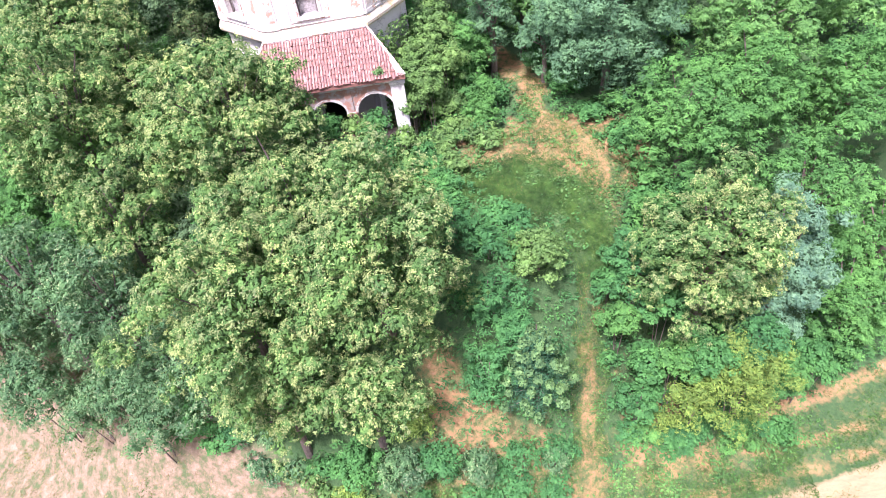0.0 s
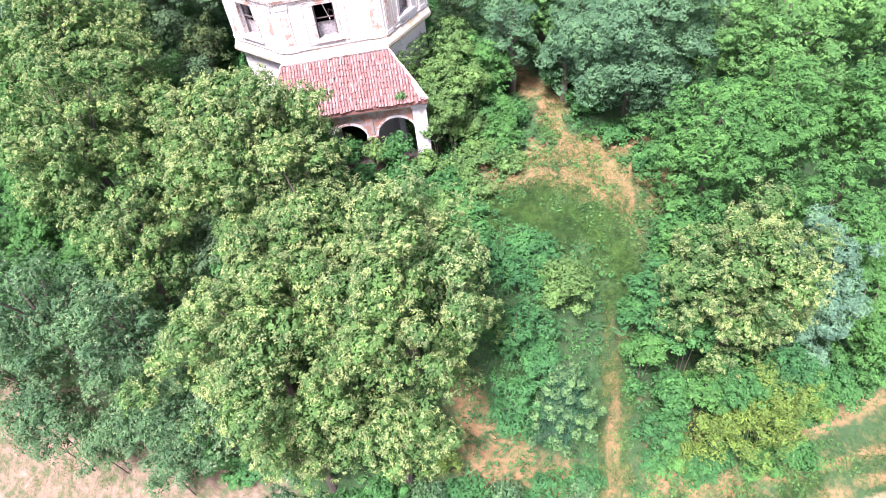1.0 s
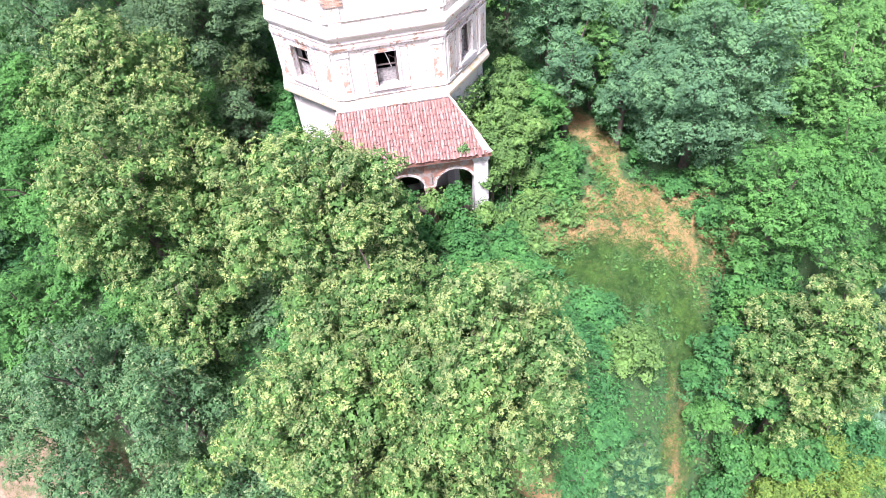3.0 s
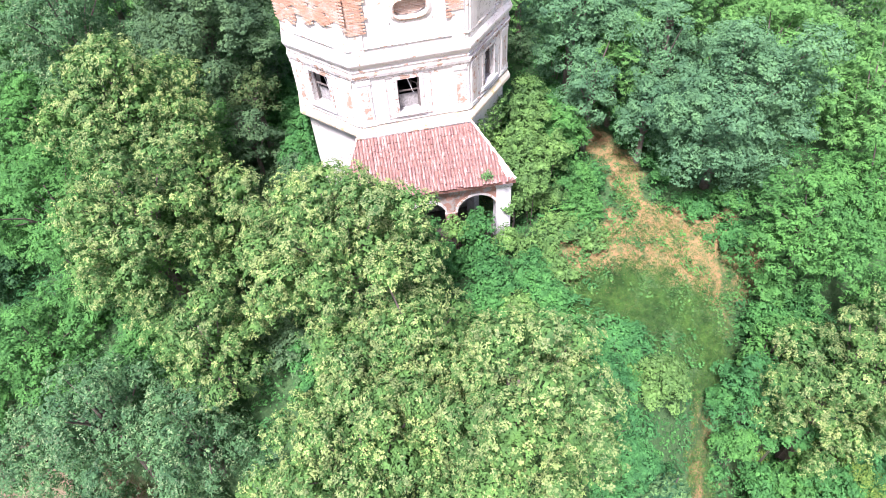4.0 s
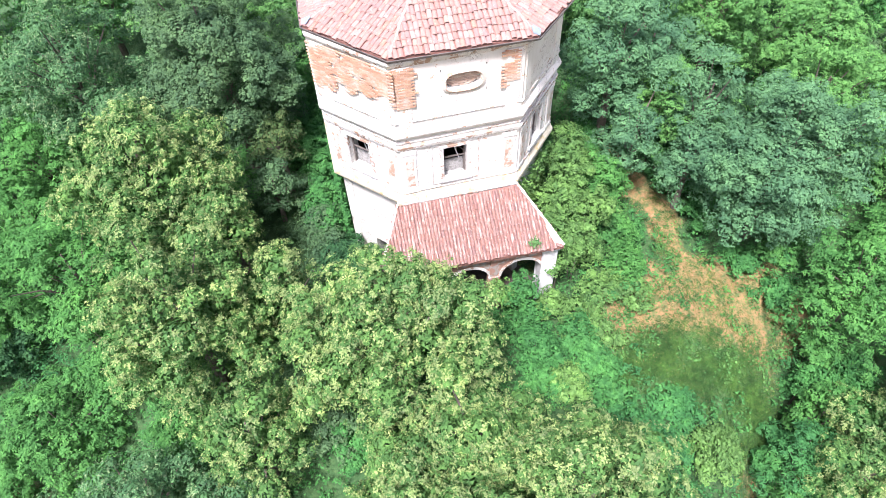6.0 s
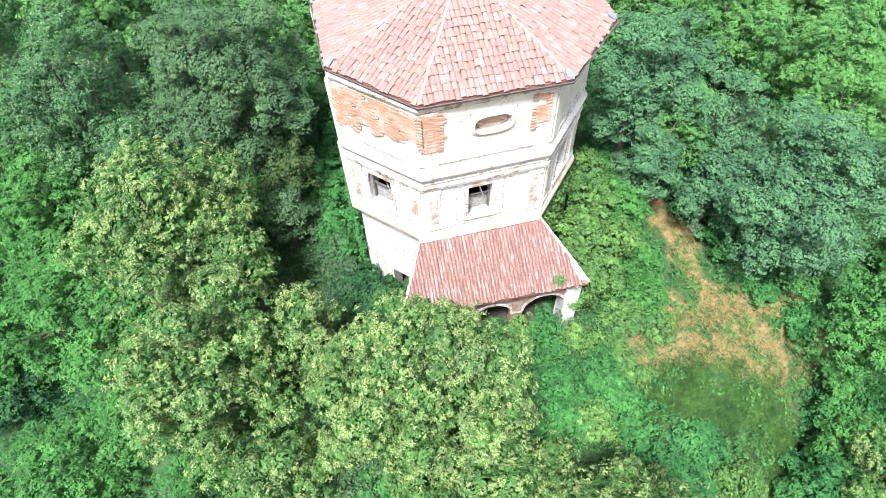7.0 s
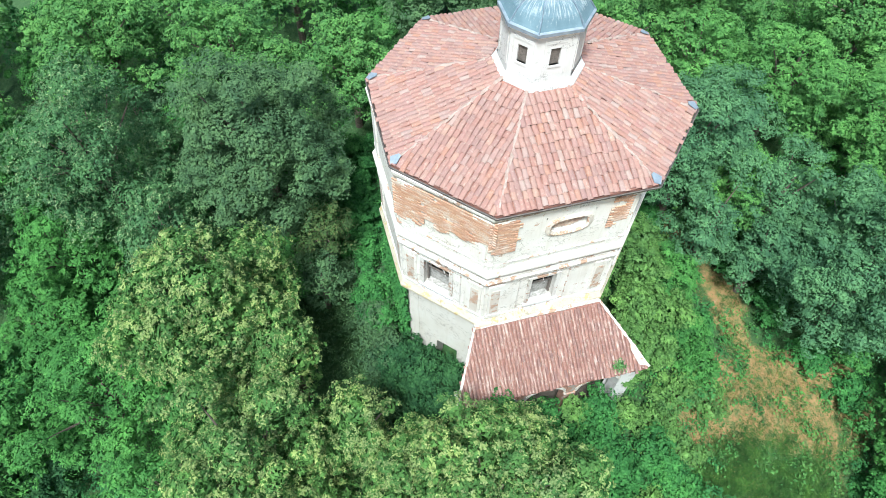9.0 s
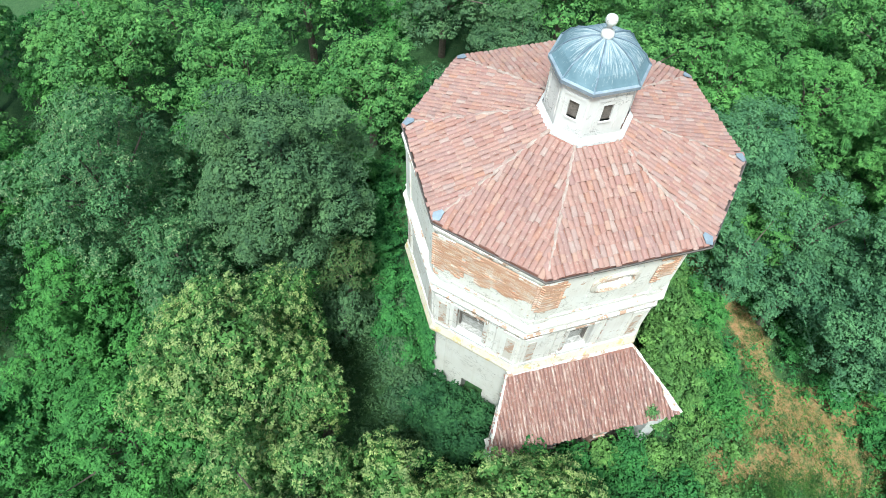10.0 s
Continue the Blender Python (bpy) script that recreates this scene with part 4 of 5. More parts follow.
STYLE = {       # leaf size, width to length, tuft radius, tuft flatness, leaves in a tuft, pale share, up-turn
    "linden": (0.099, 0.66, 0.18, 0.9, 25, 0.95, 0.45),
    "dark": (0.105, 0.80, 0.27, 0.55, 26, 0.0, 0.6),
    "blue": (0.105, 0.80, 0.27, 0.55, 26, 0.0, 0.6),
    "fresh": (0.145, 0.52, 0.24, 0.55, 20, 0.0, 0.75),
    "bright": (0.142, 0.52, 0.24, 0.55, 20, 0.0, 0.75),
    "teal": (0.150, 0.42, 0.24, 0.5, 18, 0.0, 0.75),
    "grey": (0.120, 0.55, 0.19, 0.9, 13, 0.42, 0.30),
    "willow": (0.15, 0.42, 0.20, 1.1, 18, 0.0, 0.35),
    "yellow": (0.13, 0.45, 0.20, 0.9, 14, 0.0, 0.35),
    "ivy": (0.12, 0.80, 0.19, 0.6, 14, 0.0, 0.6),
    "hedera": (0.115, 0.80, 0.19, 0.6, 14, 0.0, 0.5),
    "oak": (0.120, 0.72, 0.25, 0.6, 24, 0.0, 0.6),
    "vine": (0.10, 0.80, 0.17, 0.6, 14, 0.0, 0.55),
    "rust": (0.13, 0.6, 0.22, 0.8, 16, 0.0, 0.40),
}
SPRAY = ("bright", "fresh", "teal", "willow", "linden", "grey")    # leaves that point away from their tuft's middle


def clumps(c, out, kind, rng, scale=1.0):
    """Leaves over the outside of small clumps at c that face out: places, normals, share of height in the clump, directions."""
    size, aspect, rc, flat, per, pale, upturn = STYLE[kind]
    n = len(c)
    r = rc * scale * rng.uniform(0.7, 1.35, n)
    u = rng.normal(0, 1, (n, per, 3))
    u /= np.linalg.norm(u, axis=2)[:, :, None]
    face = np.repeat(out[:, None, :], per, 1)
    side = np.sum(u * face, 2)
    u = np.where((side < -0.2)[:, :, None], -u, u)
    d = rng.uniform(0.45 if kind in SPRAY else 0.72, 1.08, (n, per))[:, :, None]
    p = c[:, None, :] + u * d * r[:, None, None] * np.array([1, 1, flat])
    nrm = (0.40 if kind in SPRAY else 0.55) * u + 0.35 * face + np.array([0, 0, upturn])
    return p.reshape(-1, 3), nrm.reshape(-1, 3), np.sum(u * face, 2).ravel() + 0.3 * u[:, :, 2].ravel(), u.reshape(-1, 3)


def foliage(name, lobes, kind, density, rng, parent, floor=None, label="", grow=1.0):
    """Clumps of leaves over the outside of many overlapping lobes (centre, radii)."""
    size, aspect, rc, flat, per, pale, upturn = STYLE[kind]
    size = size * grow
    C = np.array([l[0] for l in lobes])
    R = np.array([l[1] for l in lobes])
    zlow, zhigh = C[:, 2].min(), C[:, 2].max()
    cs, ns, rich = [], [], []
    inner_c, inner_n = [], []
    for i in range(len(lobes)):
        rad = R[i]
        low_lobe = (C[i, 2] - zlow) / (zhigh - zlow + 1e-6) < 0.33
        area = 4 * math.pi * (rad[0] * rad[1] * rad[2]) ** (2 / 3) * (0.5 if low_lobe and len(lobes) > 16 else 1.0)
        k = max(5, int(area * density * 1.75 / per))
        u = rng.normal(0, 1, (k, 3))
        u /= np.linalg.norm(u, axis=1)[:, None]
        u = u[(u[:, 2] > -0.15) | (rng.random(k) < 0.3)]
        k = len(u)
        depth = 1 - np.abs(rng.normal(0, 0.13, k)) + (rng.random(k) < 0.2) * 0.18
        p = C[i] + u * rad * depth[:, None] - u * np.abs(rng.normal(0, 0.15, k))[:, None]
        keep = np.ones(k, bool)
        k2 = int(area * 0.36 * min(density, 85))
        u2 = rng.normal(0, 1, (k2, 3))
        u2 /= np.linalg.norm(u2, axis=1)[:, None]
        u2 = u2[u2[:, 2] > -0.3]
        p2 = C[i] + u2 * rad * rng.uniform(0.42, 0.68, len(u2))[:, None]
        keep2 = np.ones(len(u2), bool)
        for j in range(len(lobes)):
            if j != i:
                keep &= np.linalg.norm((p - C[j]) / R[j], axis=1) > 0.84
                keep2 &= np.linalg.norm((p2 - C[j]) / R[j], axis=1) > 0.42
        cs.append(p[keep])
        ns.append(u[keep])
        inner_c.append(p2[keep2])
        inner_n.append(u2[keep2])
        rich.append(np.clip(rng.uniform(0.3, 1.25) + rng.normal(0, 0.6, keep.sum()), 0.05, 1.3))
    c, out = np.concatenate(cs), np.concatenate(ns)
    cc, nn, h, dd = clumps(c, out, kind, rng)
    inner_c, inner_n = np.concatenate(inner_c), np.concatenate(inner_n)
    mats = [LEAF[kind]]
    pick = np.zeros(len(cc), int)
    if pale:
        mats.append(LEAF[{"linden": "bract", "grey": "silver"}[kind]])
        share = np.clip(1.7 * (pale * np.repeat(np.concatenate(rich), per) - 0.22), 0.04, 1.0)
        pick = (rng.random(len(cc)) < share * np.clip(1.6 * (h - 0.05), 0.1, 1.0)).astype(int)
    if floor is not None:
        ok = cc[:, 2] > floor
        cc, nn, dd, pick = cc[ok], nn[ok], dd[ok], pick[ok]
        ok = inner_c[:, 2] > floor
        inner_c, inner_n = inner_c[ok], inner_n[ok]
    scale = np.concatenate([np.full(len(cc), size), np.full(len(inner_c), (0.15 if kind in ("dark", "blue") else 0.20) * grow)])
    pick = np.concatenate([pick, np.zeros(len(inner_c), int)])
    dirs = np.concatenate([dd if kind in SPRAY else rng.normal(0, 1, cc.shape), rng.normal(0, 1, inner_c.shape)])
    return leaves(name, np.concatenate([cc, inner_c]), np.concatenate([nn, inner_n]), scale[:, None], aspect, rng, jitter=0.24, mats=mats, pick=pick, parent=parent, label=label, dirs=dirs)


def crown_lobes(x, y, ztop, rx, ry, depth, n, rng, lump, relief):
    """A core and n lobes of uneven size round it, set by a golden-angle spiral, with some standing proud."""
    zc = ztop - depth * 0.5
    out = [((x, y, zc), (rx * 0.56, ry * 0.56, depth * 0.33))]
    sx, sy = rng.uniform(-0.12, 0.12, 2)
    seed = rng.uniform(0, 50)
    for i in range(n):
        k = (i + 0.5) / n
        cz = 1 - 1.75 * k
        a = i * 2.39996 + rng.uniform(-0.4, 0.4)
        s = math.sqrt(max(0.0, 1 - cz * cz))
        r = lump * rng.uniform(0.55, 1.25)
        f = rng.uniform(0.74, 1.06) if rng.random() < 0.85 else rng.uniform(1.06, 1.18)
        f *= 1 + relief * noise.noise((1.7 * s * math.cos(a) + seed, 1.7 * s * math.sin(a), 1.7 * cz))
        px, py, pz = max(0.2, rx * f - r), max(0.2, ry * f - r), max(0.2, depth * 0.5 * f - r * 0.85)
        out.append(((x + px * (s * math.cos(a) + sx * cz), y + py * (s * math.sin(a) + sy * cz), zc + pz * cz), (r, r, r * 0.85)))
    return out


COUNT = [0]
CROWNS = []
GROUPS = {"linden": "lindens below the tower", "bright": "acacias of the wood", "oak": "far broadleaf trees", "fresh": "acacias of the wood", "dark": "dark broadleaf trees", "blue": "dark broadleaf trees", "grey": "grey-green trees", "teal": "young bluish acacias"}


def tree(kind, x, y, ztop, rx, ry=None, depth=None, n=26, density=70, lump=None, label="", category="tree", name=None, trunk=True, grow=1.0):
    COUNT[0] += 1
    if trunk:
        CROWNS.append((x, y, 0.55 * rx))
    rng = np.random.default_rng(100 + COUNT[0])
    ry = ry or rx
    g = hill(x, y)
    depth = depth or min(ztop - g, 1.9 * rx)
    lump = lump or 0.36 * (rx * ry) ** 0.5
    root = tagged(new(name or category), label, category, group=GROUPS.get(kind, "") if trunk else "shrubs and bushes")
    root.location = (x, y, g)
    lobes = crown_lobes(0, 0, ztop - g, rx, ry, depth, n, rng, lump, {"linden": 0.26, "dark": 0.28, "blue": 0.36}.get(kind, 0.34))
    if trunk:
        bm = bmesh.new()
        h = ztop - g
        zc = h - depth * 0.55
        r = 0.02 * h + 0.04
        tube(bm, [(0, 0, -0.4), (0.05, 0.03, zc * 0.5), (0, 0, max(zc, 0.3)), (0.1, -0.1, h * 0.8)], [r * 1.25, r, r * 0.75, r * 0.2], 8)
        for (cx, cy, cz), _ in lobes[2:14]:
            st = Vector((0, 0, max(0.2, zc * rng.uniform(0.6, 1.0))))
            en = Vector((cx, cy, cz))
            mid = st.lerp(en, 0.5) + Vector((0, 0, 0.12 * (en - st).length))
            tube(bm, [st, mid, en], [r * 0.4, r * 0.25, r * 0.07], 5)
        part("trunk", bm, M_BARK, root)
    else:
        bm = bmesh.new()
        h = ztop - g
        for k in range(3):
            a = k * 2.1 + COUNT[0]
            tube(bm, [(0.1 * math.cos(a), 0.1 * math.sin(a), -0.15), (0.25 * rx * math.cos(a), 0.25 * rx * math.sin(a), 0.6 * h)], [0.035, 0.015], 4)
        part("stem", bm, M_BARK, root)
    foliage("crown", lobes, kind, density, rng, root, floor=0.02, grow=grow)
    return root


L_LIN = "flowering linden tree with pale yellow bracts over green leaves"
for x, y, zt, rx, ry, dp, n, lump in ((1.4, -18.3, 7.8, 4.0, 4.5, 12.0, 90, 0.98), (0.2, -21.6, 0.2, 3.0, 1.9, 6.0, 30, 0.85), (-3.4, -21.2, 0.6, 2.4, 1.7, 6.0, 24, 0.85), (-4.3, -18.6, 6.0, 4.8, 4.1, 10.5, 84, 0.98), (-3.9, -11.5, 10.0, 4.4, 3.8, 10.0, 78, 0.97), (-3.4, -9.4, 8.1, 2.4, 2.0, 6.5, 28, 0.88), (-6.3, -9.2, 7.6, 2.4, 2.1, 7.0, 26, 0.9), (-4.6, -15.2, 6.2, 2.2, 2.0, 7.0, 20, 0.9), (-1.7, -14.9, 7.2, 2.7, 2.4, 8.0, 26, 0.95), (-10.2, -13.0, 6.2, 2.5, 2.3, 8.0, 22, 0.95),
                                      (-13.3, -2.5, 12.1, 3.6, 3.7, 10.5, 84, 0.98), (-10.6, -3.9, 9.5, 1.8, 1.9, 8.0, 22, 0.85), (-12.1, -8.8, 9.9, 3.6, 3.9, 9.5, 64, 0.95), (-8.6, -7.6, 7.9, 2.1, 2.0, 7.5, 24, 0.9), (16.7, -17.6, 3.8, 3.5, 3.3, 10.0, 74, 0.92)):
    tree("linden", x, y, zt, rx, ry, dp, n, label=L_LIN, name="linden_tree", lump=lump, density=116)
L_GRY = "grey-green bushy tree at the edge of the field"
for x, y, zt, rx, ry, dp in ((-11.4, -15.4, 3.6, 3.2, 3.0, 9.0), (-15.2, -14.2, 4.6, 3.2, 3.0, 9.5), (-8.0, -18.9, 0.6, 2.9, 2.5, 6.5), (-19.4, -13.4, 1.0, 3.2, 3.0, 8.0), (-12.4, -17.6, -1.6, 2.2, 1.8, 5.0), (-17.0, -16.4, -1.8, 2.2, 1.8, 5.0)):
    tree("grey", x, y, zt, rx, ry, dp, 30, label=L_GRY, lump=0.85, density=72, trunk=zt > 0)
L_OAK = "sunlit mid-green broadleaf tree of the wood"
L_ACA = "bright green feathery acacia tree"
L_DRK = "dense dark green broadleaf tree"
ACACIAS = [(13.4, 8.4, 9.3, 2.9, 7.5), (-20.8, 4.4, 6.6, 2.8, 6.2), (-23.8, 9.0, 7.8, 3.2, 7.2), (19.2, -1.8, 8.8, 3.0, 8.5), (-18.2, -3.4, 6.4, 3.8, 7.0), (-19.4, -9.2, 2.8, 3.8, 7.5), (-15.8, -8.0, 5.8, 2.3, 7.0), (-24.5, -4.5, 6.0, 4.0, 7.0), (-25.0, -11.0, 1.5, 4.0, 8.0), (-21.8, 2.2, 4.4, 2.6, 5.0),
           (-11.8, 14.6, 9.2, 4.0, 7.5), (-5.4, 13.4, 8.8, 3.4, 7.5), (8.8, 11.2, 9.4, 3.8, 7.5), (-19.0, 17.5, 9.5, 4.4, 7.5), (-27.0, 12.0, 9.0, 4.4, 7.5), (-8.0, 21.5, 9.2, 4.6, 7.0), (8.4, 19.5, 9.5, 4.6, 7.0), (16.2, 14.6, 10.0, 4.6, 7.5),
           (17.4, 6.0, 9.6, 3.4, 7.5), (22.0, 2.8, 8.8, 3.8, 8.0), (25.0, 9.6, 9.5, 4.6, 7.5), (27.6, -2.4, 7.0, 4.2, 7.5), (11.8, 0.5, 7.9, 2.4, 7.4), (17.6, -11.0, 5.3, 3.7, 7.5), (21.6, -9.4, 5.4, 3.2, 7.5), (23.6, -5.0, 6.8, 3.4, 7.5),
           (23.2, -14.4, 1.8, 3.5, 8.0), (28.0, -9.0, 4.0, 4.0, 8.0), (28.6, -14.6, -2.5, 3.6, 8.0), (25.4, -17.2, -4.0, 2.8, 7.0), (33.0, -5.0, 5.0, 4.4, 8.0), (33.5, -12.5, -1.0, 4.0, 9.0), (32.0, 4.0, 7.5, 4.6, 8.0), (-30.5, -1.0, 6.0, 4.2, 8.0), (-30.0, -8.5, 2.0, 4.2, 8.0),
           (-33.0, 7.0, 8.0, 4.8, 8.0), (-28.0, 21.0, 9.0, 5.0, 7.5), (20.0, 22.0, 9.5, 5.0, 7.0), (31.0, 15.0, 9.0, 5.0, 7.5), (-17.0, 27.0, 9.0, 5.0, 7.0)]
for x, y, zt, r, dp in ACACIAS:
    rim = y > 18 or abs(x) > 28
    tree("oak" if y > 9 else "fresh" if x > 8 and y > -8 else "bright", x, y, zt, r, r, dp, 26 if rim else 40, density=26 if rim else 54 if y > 9 else 70, grow=1.35 if rim else 1.12 if y > 9 else 1.0, label=L_OAK if y > 9 else L_ACA, lump=(0.30 if rim else 0.22) * r + 0.15)
DARKS = [(-10.5, 5.6, 12.4, 4.2, 4.0, 11.5, 100), (15.1, -5.8, 9.4, 3.9, 3.6, 9.4, 80), (13.6, -0.8, 8.6, 2.6, 2.4, 8.4, 34), (16.2, -3.0, 8.4, 2.4, 2.4, 8.0, 28), (12.3, -3.0, 6.2, 1.7, 1.7, 5.6, 22), (9.3, 1.6, 11.4, 2.7, 2.5, 10.0, 40), (9.5, -1.6, 8.0, 1.7, 1.6, 7.0, 22), (12.4, 3.4, 9.2, 2.8, 2.8, 8.5, 28), (-1.2, 9.8, 8.2, 2.8, 2.6, 7.5, 26),
         (3.4, 13.2, 8.8, 3.6, 3.4, 8.0, 28), (0.6, 20.5, 9.0, 4.4, 4.2, 7.5, 28), (2.0, 28.0, 9.0, 5.0, 5.0, 7.0, 24)]
for x, y, zt, rx, ry, dp, n in DARKS:
    tree("blue" if x > 8 else "dark", x, y, zt, rx, ry, dp, n, density=45 if y > 18 else 112, grow=1.3 if y > 18 else 1.0, label=L_DRK, lump=0.17 * rx + 0.32)
tree("rust", -8.4, 2.4, 6.6, 1.9, 1.5, 4.0, 18, label="dark tree with rusty brown foliage", lump=0.62)
tree("dark", -9.0, 0.8, 5.0, 1.7, 1.6, 5.0, 18, label="dark green bushy tree beside the tower", lump=0.7)
for x, y, zt, rx, dp in ((-18.6, 7.8, 11.6, 4.4, 11.0), (-15.6, 3.6, 8.2, 2.8, 7.5), (-25.6, 5.0, 9.2, 4.0, 9.0)):
    tree("grey", x, y, zt, rx, rx, dp, 40, label="tall grey-green tree in the wood", lump=0.2 * rx + 0.25)
tree("willow", 20.6, -17.4, 1.0, 2.7, 2.6, 9.5, 48, label="pale blue-green weeping tree", lump=0.72, density=150, grow=1.1)
tree("teal", 13.6, -16.6, 0.5, 1.9, 1.9, 6.5, 26, label="deep green bushy tree by the track", lump=0.7)
tree("bright", 14.6, -15.2, 0.8, 1.6, 1.6, 6.0, 20, label="fresh green bushy tree by the track", lump=0.65)
tree("yellow", 18.0, -20.8, -4.0, 2.7, 2.1, 7.6, 42, label="yellow-green bush above the field track", category="bush", lump=0.7, trunk=False)
tree("yellow", 15.6, -20.8, -6.0, 1.5, 1.3, 5.0, 18, label="yellow-green bush above the field track", category="bush", lump=0.55, trunk=False)
tree("ivy", 12.9, -20.6, -6.6, 1.5, 1.3, 2.5, 14, label="fresh green bush beside the track", category="bush", lump=0.55)
tree("teal", 6.1, -17.6, 0.2, 1.8, 1.9, 5.5, 20, label="bluish green young acacia by the track", lump=0.7)
tree("teal", 5.6, -20.0, -2.6, 1.3, 1.4, 4.0, 14, label="bluish green young acacia by the track", lump=0.6)
tree("vine", 8.9, -15.9, 0.5, 1.7, 1.6, 3.4, 20, label="round yellow-green small tree in the clearing", lump=0.6, density=110)
tree("teal", 5.2, -14.4, 1.8, 1.3, 1.3, 3.0, 14, label="bluish green shrub beside the clearing", category="shrub", lump=0.55)
